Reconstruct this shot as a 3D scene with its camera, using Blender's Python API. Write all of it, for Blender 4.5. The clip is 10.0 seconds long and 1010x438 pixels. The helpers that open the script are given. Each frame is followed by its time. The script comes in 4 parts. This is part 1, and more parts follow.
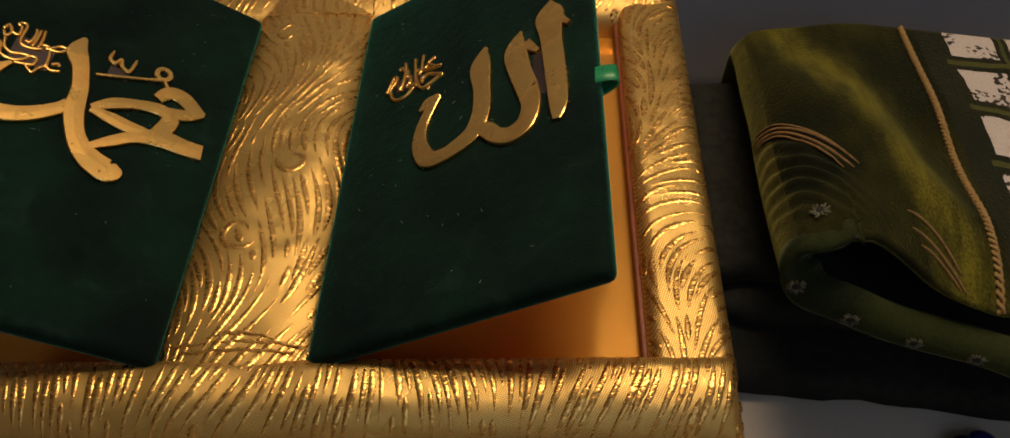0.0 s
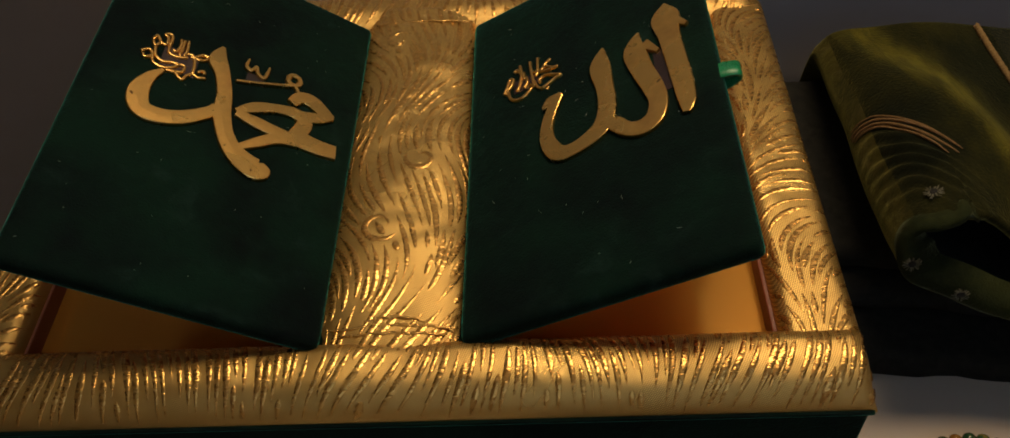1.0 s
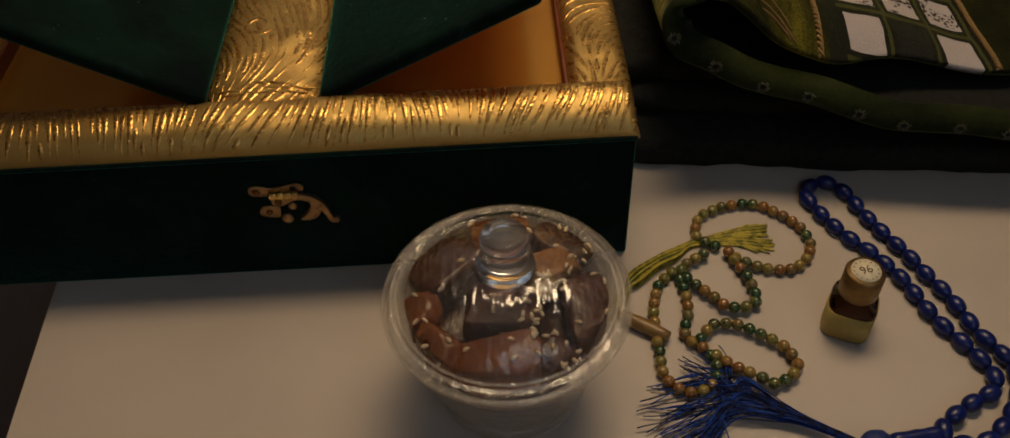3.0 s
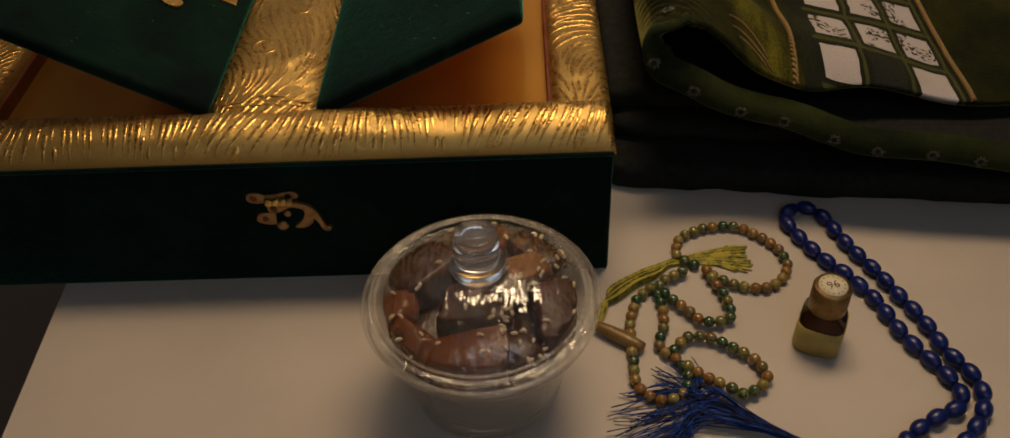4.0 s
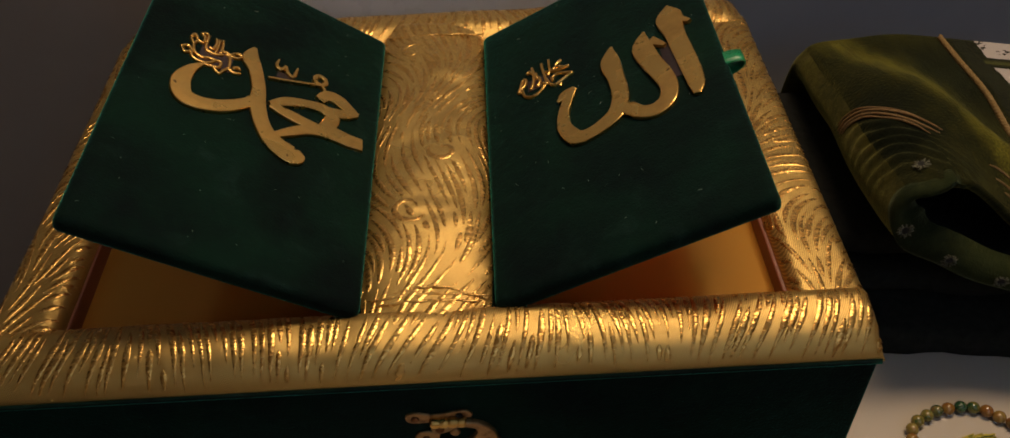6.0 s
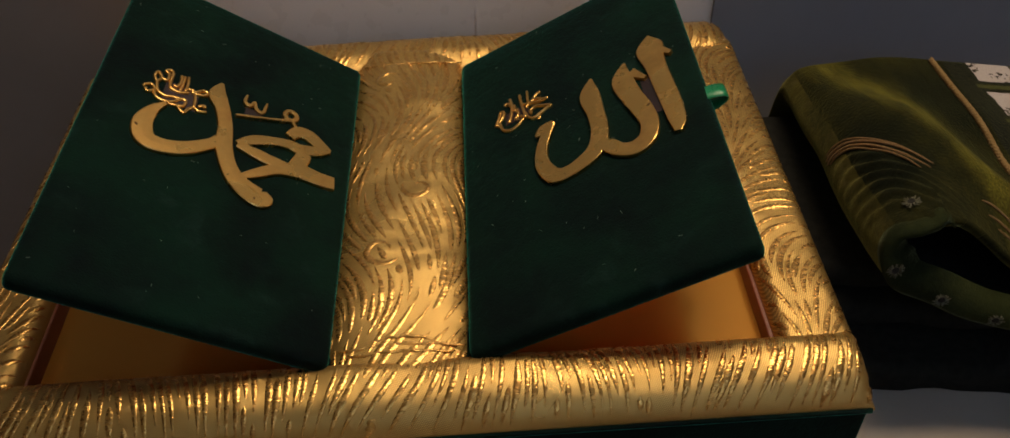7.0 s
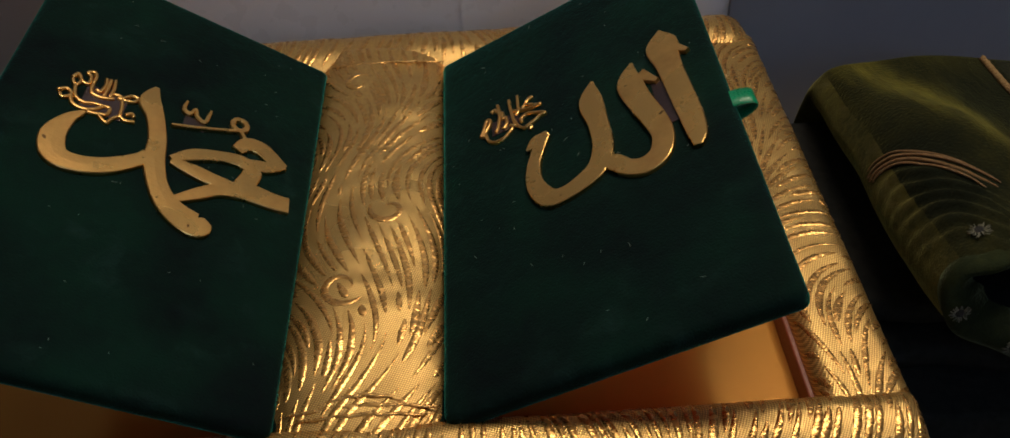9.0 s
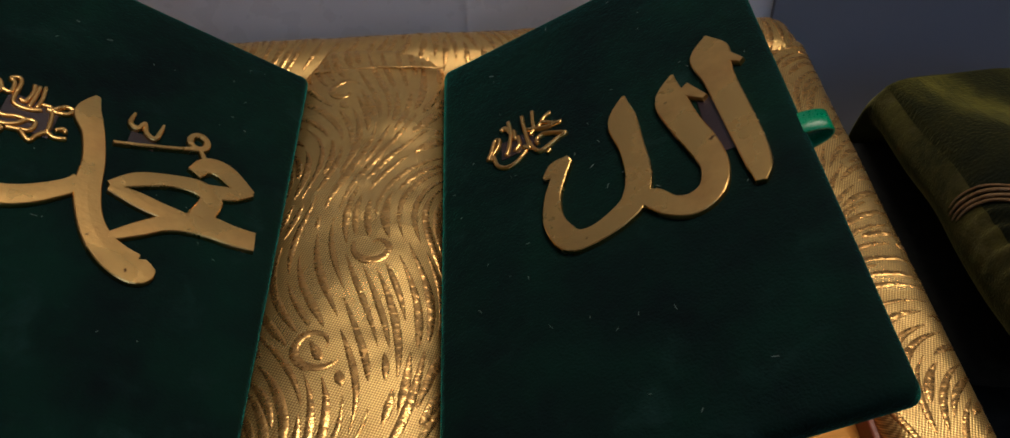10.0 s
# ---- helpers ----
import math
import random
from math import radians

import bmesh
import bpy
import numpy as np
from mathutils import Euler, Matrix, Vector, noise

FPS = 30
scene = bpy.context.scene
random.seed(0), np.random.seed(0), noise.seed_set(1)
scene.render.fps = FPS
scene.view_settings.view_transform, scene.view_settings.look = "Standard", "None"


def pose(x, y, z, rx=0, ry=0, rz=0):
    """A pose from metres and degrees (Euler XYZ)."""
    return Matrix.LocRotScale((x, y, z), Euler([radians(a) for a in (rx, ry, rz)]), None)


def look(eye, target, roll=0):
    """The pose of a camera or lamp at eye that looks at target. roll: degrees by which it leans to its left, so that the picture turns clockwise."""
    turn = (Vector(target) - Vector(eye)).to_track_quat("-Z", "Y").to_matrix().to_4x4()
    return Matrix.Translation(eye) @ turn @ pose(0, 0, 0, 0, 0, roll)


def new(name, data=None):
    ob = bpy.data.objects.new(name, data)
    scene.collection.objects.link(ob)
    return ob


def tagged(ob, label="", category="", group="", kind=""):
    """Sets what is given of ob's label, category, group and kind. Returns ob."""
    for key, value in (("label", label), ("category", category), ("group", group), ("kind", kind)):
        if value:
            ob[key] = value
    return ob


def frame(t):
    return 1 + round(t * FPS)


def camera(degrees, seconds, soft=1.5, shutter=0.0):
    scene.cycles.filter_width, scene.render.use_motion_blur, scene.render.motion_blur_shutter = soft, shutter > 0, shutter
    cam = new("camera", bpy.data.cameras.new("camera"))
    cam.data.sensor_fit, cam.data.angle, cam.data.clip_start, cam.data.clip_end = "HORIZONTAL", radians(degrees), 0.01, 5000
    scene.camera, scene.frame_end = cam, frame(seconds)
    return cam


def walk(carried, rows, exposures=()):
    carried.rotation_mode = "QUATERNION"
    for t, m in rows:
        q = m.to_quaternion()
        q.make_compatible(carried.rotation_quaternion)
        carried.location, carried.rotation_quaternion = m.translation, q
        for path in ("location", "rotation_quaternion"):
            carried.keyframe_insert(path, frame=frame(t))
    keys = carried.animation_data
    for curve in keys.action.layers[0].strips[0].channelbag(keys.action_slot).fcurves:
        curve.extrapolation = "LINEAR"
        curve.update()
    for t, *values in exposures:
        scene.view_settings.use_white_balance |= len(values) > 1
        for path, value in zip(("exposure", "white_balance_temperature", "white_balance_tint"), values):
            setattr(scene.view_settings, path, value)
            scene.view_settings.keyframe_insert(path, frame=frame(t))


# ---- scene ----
cam = camera(58.4, 10.0)
PATH = [
    (0, (0.098, -0.119, 0.31), (-0.013, 1.173, -1.212), -4.7),
    (0.5, (0.071, -0.124, 0.319), (-0.061, 1.176, -1.196), -5.3),
    (1, (0.054, -0.139, 0.322), (-0.05, 1.178, -1.179), -5.5),
    (1.5, (0.036, -0.156, 0.323), (0.01, 1.18, -1.166), -4.8),
    (2, (0.026, -0.187, 0.322), (0.081, 1.136, -1.177), -4.2),
    (2.5, (0.045, -0.218, 0.321), (0.14, 1.085, -1.193), -2.9),
    (3, (0.094, -0.267, 0.311), (0.103, 1.097, -1.151), -2.8),
    (3.2, (0.111, -0.298, 0.305), (0.067, 1.14, -1.085), -3.8),
    (4.3, (0.114, -0.286, 0.31), (0.062, 1.169, -1.061), -3.1),
    (4.5, (0.112, -0.272, 0.309), (0.065, 1.174, -1.073), -3.0),
    (5, (0.087, -0.249, 0.314), (0.054, 1.192, -1.073), -2.8),
    (5.5, (0.037, -0.214, 0.314), (0.026, 1.224, -1.075), -2.7),
    (5.7, (0.024, -0.196, 0.312), (0.027, 1.248, -1.072), -2.5),
    (6.8, (0.036, -0.163, 0.318), (0.065, 1.269, -1.077), -3.0),
    (7, (0.035, -0.159, 0.316), (0.054, 1.28, -1.074), -3.1),
    (7.5, (0.038, -0.15, 0.313), (0.057, 1.286, -1.079), -3.2),
    (8, (0.039, -0.143, 0.308), (0.058, 1.292, -1.084), -3.2),
    (8.5, (0.043, -0.132, 0.3), (0.06, 1.302, -1.094), -3.2),
    (9, (0.041, -0.114, 0.286), (0.058, 1.32, -1.107), -3.2),
    (9.5, (0.04, -0.093, 0.272), (0.062, 1.342, -1.121), -2.9),
    (10, (0.039, -0.069, 0.259), (0.056, 1.363, -1.137), -2.4),
]
walk(cam, [(t, look(eye, target, roll)) for t, eye, target, roll in PATH], exposures=[
    (0.0, 0.10, 6400, 10), (0.5, -0.05, 6450, 10), (1.0, -0.22, 6500, 10), (1.5, -0.25, 6500, 10), (2.0, -0.30, 6500, 10), (2.5, -0.48, 6550, 10), (3.0, -0.42, 6550, 10), (3.2, -0.38, 6550, 10),
    (4.5, -0.16, 6650, 10), (5.5, -0.10, 6400, 10), (7.0, -0.04, 6000, 10), (8.5, -0.06, 5600, 10), (10.0, -0.12, 4950, 10)])


# ---- light ----
world = bpy.data.worlds.new("room_sky")
scene.world = world
world.use_nodes = True
sky_background = world.node_tree.nodes["Background"]
sky_background.inputs["Color"].default_value = (0.72, 0.84, 1.0, 1)
sky_background.inputs["Strength"].default_value = 1.0

LAMP_AT = (0.20, 0.155, 0.71)
lamp_data = bpy.data.lights.new("lamp_light", "AREA")
lamp_data.shape, lamp_data.size, lamp_data.size_y = "ELLIPSE", 0.14, 0.42
lamp_data.energy, lamp_data.color = 3.25, (1.0, 0.71, 0.42)
lamp_light = new("lamp_light", lamp_data)
lamp_light.matrix_world = look(LAMP_AT, (0.0, 0.145, 0.0))


# ---- materials ----
class Nodes:
    """A short way to write a node material."""

    def __init__(self, name):
        self.mat = bpy.data.materials.new(name)
        self.mat.use_nodes = True
        self.tree = self.mat.node_tree
        self.bsdf = self.tree.nodes["Principled BSDF"]

    def add(self, kind, settings=(), **links):
        node = self.tree.nodes.new(kind)
        for key, value in settings:
            if key == "operation":
                node.operation = value
            elif key == "data_type":
                node.data_type = value
            else:
                node.bands_direction = value
        for key, value in links.items():
            self.put(node, key.replace("_", " "), value)
        return node

    def put(self, node, key, value):
        socket = node.inputs[int(key[1:])] if key[0] == "i" and key[1:].isdigit() else node.inputs[key]
        if isinstance(value, bpy.types.NodeSocket):
            self.tree.links.new(value, socket)
        else:
            socket.default_value = value

    def set(self, **values):
        for key, value in values.items():
            self.put(self.bsdf, key.replace("_", " "), value)

    def coords(self, scale=(1, 1, 1), turn=(0, 0, 0), source="Object"):
        tc = self.add("ShaderNodeTexCoord")
        return self.add("ShaderNodeMapping", Vector=tc.outputs[source], Scale=scale, Rotation=turn).outputs[0]

    def noise(self, vec, scale, detail=3.0, rough=0.5, warp=0.0):
        return self.add("ShaderNodeTexNoise", Vector=vec, Scale=scale, Detail=detail, Roughness=rough, Distortion=warp).outputs[0]

    def math(self, op, a, b=0.0, c=0.0):
        return self.add("ShaderNodeMath", [("operation", op)], i0=a, i1=b, i2=c).outputs[0]

    def mapped(self, value, lo, hi, out_lo=0.0, out_hi=1.0):
        return self.add("ShaderNodeMapRange", Value=value, From_Min=lo, From_Max=hi, To_Min=out_lo, To_Max=out_hi).outputs[0]

    def mix(self, fac, a, b):
        node = self.add("ShaderNodeMix", [("data_type", "RGBA")])
        self.put(node, "i0", fac)
        self.put(node, "i6", a)
        self.put(node, "i7", b)
        return node.outputs[2]

    def bump(self, height, distance, strength=1.0, under=None):
        node = self.add("ShaderNodeBump", Height=height, Distance=distance, Strength=strength)
        if under is not None:
            self.put(node, "Normal", under)
        return node.outputs[0]


def rgb(r, g, b):
    return (r, g, b, 1.0)


def gold_twill():
    """The ground of the brocade: fine twill of gold thread, slightly creased."""
    n = Nodes("gold_twill_brocade")
    fine = n.coords()
    split = n.add("ShaderNodeSeparateXYZ", Vector=fine)
    x, y, z = split.outputs[0], split.outputs[1], split.outputs[2]
    k = 2 * math.pi / 0.00105
    twill_a = n.math("SINE", n.math("MULTIPLY", n.math("ADD", x, n.math("MULTIPLY", y, 0.45)), k))
    twill_b = n.math("SINE", n.math("MULTIPLY", n.math("SUBTRACT", n.math("ADD", y, z), n.math("MULTIPLY", x, 0.45)), k))
    twill = n.mapped(n.math("MULTIPLY", twill_a, twill_b), -0.6, 0.8)
    blotch = n.noise(fine, 18.0, 3.0)
    crease = n.noise(n.coords((1.0, 0.45, 1.0)), 160.0, 2.0, 0.5, 0.4)
    tone = n.mix(twill, rgb(0.30, 0.175, 0.05), rgb(0.86, 0.615, 0.20))
    tone = n.mix(n.mapped(blotch, 0.4, 0.75, 0.0, 0.25), tone, rgb(0.50, 0.28, 0.09))
    n.set(Base_Color=tone, Metallic=0.80, Roughness=n.mapped(blotch, 0.3, 0.7, 0.26, 0.33))
    b = n.bump(twill, 0.00010, 0.7)
    b = n.bump(crease, 0.0003, 0.5, b)
    n.set(Normal=b)
    return n.mat


def gold_leaf():
    """The woven strokes: flat lame thread, smoother than the ground and crumpled in fine facets."""
    n = Nodes("gold_lame_strokes")
    fine = n.coords()
    blotch = n.noise(fine, 26.0, 3.0)
    crumple = n.noise(n.coords((0.6, 1.0, 1.0)), 620.0, 2.0, 0.6, 0.6)
    crease = n.noise(n.coords((1.0, 0.5, 1.0)), 210.0, 2.0, 0.5, 0.4)
    n.set(Base_Color=n.mix(n.mapped(blotch, 0.35, 0.7), rgb(0.66, 0.41, 0.12), rgb(0.54, 0.30, 0.085)), Metallic=0.88,
          Roughness=n.mapped(crumple, 0.3, 0.7, 0.22, 0.31))
    n.set(Normal=n.bump(crease, 0.0003, 0.5, n.bump(crumple, 0.00034, 0.9)))
    return n.mat


def velvet(name, dark, light, sheen, nap=240.0, sheen_weight=0.35, scuff=None):
    n = Nodes(name)
    v = n.coords()
    nap_tex = n.noise(v, nap, 3.0, 0.6)
    cloud = n.noise(v, 22.0, 3.0, 0.55, 0.3)
    speck = n.noise(v, 1500.0, 1.0)
    fac = n.math("ADD", n.math("MULTIPLY", n.mapped(cloud, 0.36, 0.66), 0.70), n.math("MULTIPLY", n.mapped(nap_tex, 0.3, 0.7), 0.30))
    tone = n.mix(fac, dark, light)
    if scuff:
        marks = n.math("MULTIPLY", n.mapped(n.noise(v, 75.0, 5.0, 0.65, 0.6), 0.56, 0.76), n.mapped(cloud, 0.35, 0.6, 0.3, 1.0))
        tone = n.mix(marks, tone, scuff)
    n.set(Base_Color=tone, Roughness=0.95, Sheen_Weight=sheen_weight, Sheen_Roughness=0.30, Sheen_Tint=sheen)
    n.put(n.bsdf, "Specular IOR Level", 0.12)
    n.set(Normal=n.bump(speck, 0.0004, 0.6, n.bump(nap_tex, 0.0006, 0.5)))
    return n.mat


def copper_card():
    """Glossy gold-orange foil card, faintly wavy."""
    n = Nodes("copper_foil_card")
    v = n.coords()
    wave = n.noise(v, 14.0, 2.0)
    grain = n.noise(n.coords((1, 6, 1)), 260.0, 2.0)
    n.set(Base_Color=n.mix(n.mapped(wave, 0.3, 0.7), rgb(0.66, 0.29, 0.045), rgb(0.76, 0.37, 0.055)), Metallic=0.62,
          Roughness=n.mapped(grain, 0.2, 0.8, 0.12, 0.20), Normal=n.bump(wave, 0.002, 0.5))
    return n.mat


def metal(name, colour, stain, rough=0.24, scale=90.0):
    n = Nodes(name)
    v = n.coords()
    wear = n.noise(v, scale, 4.0, 0.6)
    fine = n.noise(v, scale * 9, 2.0)
    pits = n.mapped(n.noise(v, 260.0, 2.0), 0.73, 0.78)
    scratch = n.noise(n.coords((0.12, 1.0, 1.0), (0, 0, 0.6)), 1400.0, 1.0)
    fine = n.math("ADD", fine, n.math("MULTIPLY", scratch, 0.8))
    n.set(Base_Color=n.mix(pits, n.mix(n.mapped(wear, 0.5, 0.78), colour, stain), rgb(0.16, 0.08, 0.03)), Metallic=1.0,
          Roughness=n.mapped(wear, 0.3, 0.75, rough, rough + 0.2), Normal=n.bump(fine, 0.00008, 0.6))
    return n.mat


def plain(name, a, b, rough, scale, bump=0.0002, spec=0.5, metallic=0.0):
    n = Nodes(name)
    v = n.coords()
    big = n.noise(v, scale, 4.0, 0.55)
    fine = n.noise(v, scale * 14, 3.0)
    n.set(Base_Color=n.mix(n.mapped(big, 0.3, 0.7), a, b), Roughness=n.mapped(fine, 0.3, 0.7, rough - 0.06, rough + 0.06),
          Normal=n.bump(fine, bump, 0.6), Metallic=metallic)
    n.put(n.bsdf, "Specular IOR Level", spec)
    return n.mat


def glass(name, tint=(1, 1, 1), rough=0.015, clear=1.0):
    """Solid glass, for thick pieces."""
    n = Nodes(name)
    n.set(Base_Color=rgb(*tint), Roughness=rough, IOR=1.46)
    n.put(n.bsdf, "Transmission Weight", clear)
    return n.mat


def thin_glass(name, pale_gleam):
    """A thin glass wall: clear, glossy by Fresnel, with a painted pale gleam and a slightly wavy face."""
    n = Nodes(name)
    wavy = n.bump(n.noise(n.coords((1.0, 0.22, 1.0)), 330.0, 1.0, 0.5), 0.0013, 1.0)
    clear = n.add("ShaderNodeBsdfTransparent", Color=rgb(0.97, 0.975, 0.97)).outputs[0]
    # Diffuse film that stands in for pale reflections of brighter surroundings.
    film = n.add("ShaderNodeBsdfDiffuse", Color=rgb(0.82, 0.72, 0.60)).outputs[0]
    gloss = n.add("ShaderNodeBsdfGlossy", Color=rgb(1, 1, 1), Roughness=0.03, Normal=wavy).outputs[0]
    body = n.add("ShaderNodeMixShader", i0=pale_gleam, i1=clear, i2=film).outputs[0]
    skin = n.add("ShaderNodeMixShader", i0=n.mapped(n.math("POWER", n.add("ShaderNodeLayerWeight", Blend=0.5).outputs["Facing"], 4.0), 0.0, 1.0, 0.050, 0.65), i1=body, i2=gloss).outputs[0]
    n.tree.links.new(skin, n.tree.nodes["Material Output"].inputs["Surface"])
    return n.mat


def stone_bead():
    n = Nodes("polished_stone_bead")
    pick = n.add("ShaderNodeObjectInfo").outputs["Random"]
    v = n.coords()
    vein = n.noise(v, 430.0, 3.0, 0.6, 1.0)
    ramp = n.add("ShaderNodeValToRGB", Fac=n.math("FRACT", n.math("ADD", pick, n.math("MULTIPLY", vein, 0.75))))
    ramp.color_ramp.elements[0].color = rgb(0.20, 0.075, 0.02)
    ramp.color_ramp.elements[1].color = rgb(0.18, 0.09, 0.03)
    for at, colour in ((0.22, rgb(0.24, 0.125, 0.03)), (0.40, rgb(0.25, 0.19, 0.05)), (0.54, rgb(0.15, 0.14, 0.035)),
                       (0.64, rgb(0.030, 0.075, 0.030)), (0.74, rgb(0.008, 0.045, 0.024)), (0.88, rgb(0.12, 0.12, 0.04))):
        ramp.color_ramp.elements.new(at).color = colour
    n.set(Base_Color=ramp.outputs[0], Roughness=0.22)
    n.put(n.bsdf, "Coat Weight", 0.4)
    return n.mat


def blue_bead():
    n = Nodes("cobalt_glass_bead")
    swirl = n.noise(n.coords(), 260.0, 2.0, 0.5, 0.6)
    n.set(Base_Color=n.mix(swirl, rgb(0.0015, 0.005, 0.050), rgb(0.004, 0.020, 0.22)), Roughness=0.34)
    n.put(n.bsdf, "Transmission Weight", 0.15)
    return n.mat


def thread(name, a, b):
    n = Nodes(name)
    isle = n.mapped(n.add("ShaderNodeNewGeometry").outputs["Random Per Island"], 0.30, 0.70)
    patchy = n.mapped(n.noise(n.coords(), 330.0, 2.0), 0.42, 0.58, -0.35, 0.35)
    n.set(Base_Color=n.mix(n.mapped(n.math("ADD", isle, patchy), 0.0, 1.0), a, b), Roughness=0.6)
    n.put(n.bsdf, "Specular IOR Level", 0.2)
    return n.mat


def candy(name, deep, pale):
    """Glazed date paste, softly mottled, with a wet skin."""
    n = Nodes(name)
    v = n.coords()
    big = n.noise(v, 110.0, 3.0, 0.55, 0.2)
    fine = n.noise(v, 520.0, 3.0)
    tone = n.mix(n.mapped(big, 0.33, 0.70), deep, pale)
    n.set(Base_Color=tone, Roughness=n.mapped(fine, 0.3, 0.7, 0.16, 0.34), Normal=n.bump(big, 0.0012, 0.4, n.bump(fine, 0.0007, 0.6)))
    n.put(n.bsdf, "Subsurface Weight", 0.15)
    n.put(n.bsdf, "Subsurface Scale", 0.002)
    n.put(n.bsdf, "Specular IOR Level", 0.35)
    return n.mat


def rug_pattern():
    """Olive pile with a painted bright ridge and a framed band of pale panes between dark bars, laid by the surface's
    own flat measure.
    """
    n = Nodes("rug_woven_pattern")
    uv = n.add("ShaderNodeTexCoord").outputs["UV"]
    wob = n.add("ShaderNodeTexNoise", Vector=uv, Scale=60.0, Detail=2.0)
    split = n.add("ShaderNodeSeparateXYZ", Vector=uv)
    u = n.math("ADD", split.outputs[0], n.math("MULTIPLY", n.math("SUBTRACT", wob.outputs[0], 0.5), 0.004))
    v = n.math("ADD", split.outputs[1], n.math("MULTIPLY", n.math("SUBTRACT", wob.outputs[0], 0.5), 0.005))
    cu = n.math("FRACT", n.math("DIVIDE", n.math("SUBTRACT", u, 0.252), 0.0250))
    cv = n.math("FRACT", n.math("DIVIDE", n.math("SUBTRACT", v, 0.049), 0.0290))
    in_u = n.math("MULTIPLY", n.math("GREATER_THAN", cu, 0.10), n.math("LESS_THAN", cu, 0.84))
    in_v = n.math("MULTIPLY", n.math("GREATER_THAN", cv, 0.10), n.math("LESS_THAN", cv, 0.80))
    pane = n.math("MULTIPLY", in_u, in_v)
    band = n.math("MULTIPLY", n.math("GREATER_THAN", u, 0.252), n.math("LESS_THAN", u, 0.327))
    border = n.math("MULTIPLY", n.math("GREATER_THAN", u, 0.243), n.math("LESS_THAN", u, 0.332))
    line_u = n.math("LESS_THAN", n.math("ABSOLUTE", n.math("SUBTRACT", cu, 0.97)), 0.045)
    line_v = n.math("LESS_THAN", n.math("ABSOLUTE", n.math("SUBTRACT", cv, 0.95)), 0.05)
    line = n.math("MULTIPLY", n.math("MAXIMUM", line_u, line_v), band)
    flecks = n.add("ShaderNodeTexNoise", Vector=uv, Scale=420.0, Detail=1.0).outputs[0]
    patch = n.add("ShaderNodeTexNoise", Vector=uv, Scale=38.0, Detail=1.0).outputs[0]
    fleck = n.math("MULTIPLY", n.math("GREATER_THAN", flecks, 0.53), n.math("GREATER_THAN", patch, 0.56))
    pile = n.add("ShaderNodeTexNoise", Vector=uv, Scale=17.0, Detail=5.0).outputs[0]
    nap = n.add("ShaderNodeTexNoise", Vector=uv, Scale=900.0, Detail=2.0).outputs[0]
    # Painted light: a bright band along the ridge, mixed into the pile colour.
    ridge_light = n.math("ABSOLUTE", n.math("SUBTRACT", n.math("ADD", u, n.math("MULTIPLY", v, 0.42)), 0.2475))
    ridge_light = n.math("MULTIPLY", n.mapped(ridge_light, 0.0, 0.017, 1.0, 0.0), n.mapped(pile, 0.2, 0.6, 0.45, 1.0))
    # worn: patchy pile tone plus the painted ridge light.
    worn = n.math("ADD", n.math("MULTIPLY", n.mapped(pile, 0.42, 0.70), 0.20), n.math("MULTIPLY", ridge_light, 0.80))
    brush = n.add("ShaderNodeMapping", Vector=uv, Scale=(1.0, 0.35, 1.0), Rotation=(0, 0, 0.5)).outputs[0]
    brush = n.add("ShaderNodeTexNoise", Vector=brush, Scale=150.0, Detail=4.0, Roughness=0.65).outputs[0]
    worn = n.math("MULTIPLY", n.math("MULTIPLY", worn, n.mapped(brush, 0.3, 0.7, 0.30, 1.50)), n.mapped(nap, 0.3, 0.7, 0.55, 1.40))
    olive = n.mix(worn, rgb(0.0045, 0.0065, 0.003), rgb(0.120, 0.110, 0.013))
    pale = n.mix(fleck, n.mix(nap, rgb(0.36, 0.33, 0.33), rgb(0.50, 0.46, 0.46)), rgb(0.03, 0.028, 0.03))
    tone = n.mix(border, olive, rgb(0.012, 0.014, 0.010))
    tone = n.mix(line, tone, rgb(0.055, 0.060, 0.020))
    column = n.math("FLOOR", n.math("DIVIDE", n.math("SUBTRACT", u, 0.252), 0.0250))
    row = n.math("FLOOR", n.math("DIVIDE", n.math("SUBTRACT", v, 0.049), 0.0290))
    third = n.math("LESS_THAN", n.math("FRACT", n.math("DIVIDE", n.math("ADD", row, 0.5), 3.0)), 0.3)
    black = n.math("MULTIPLY", third, n.math("LESS_THAN", n.math("ABSOLUTE", n.math("SUBTRACT", column, 1.0)), 0.5))
    pale = n.mix(black, pale, n.mix(nap, rgb(0.006, 0.007, 0.006), rgb(0.030, 0.032, 0.030)))
    tone = n.mix(n.math("MULTIPLY", pane, band), tone, pale)
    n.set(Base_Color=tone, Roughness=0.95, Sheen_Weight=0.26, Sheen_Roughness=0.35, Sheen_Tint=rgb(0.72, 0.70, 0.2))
    n.put(n.bsdf, "Specular IOR Level", 0.1)
    n.set(Normal=n.bump(nap, 0.0007, 0.8, n.bump(brush, 0.0009, 0.5)))
    return n.mat


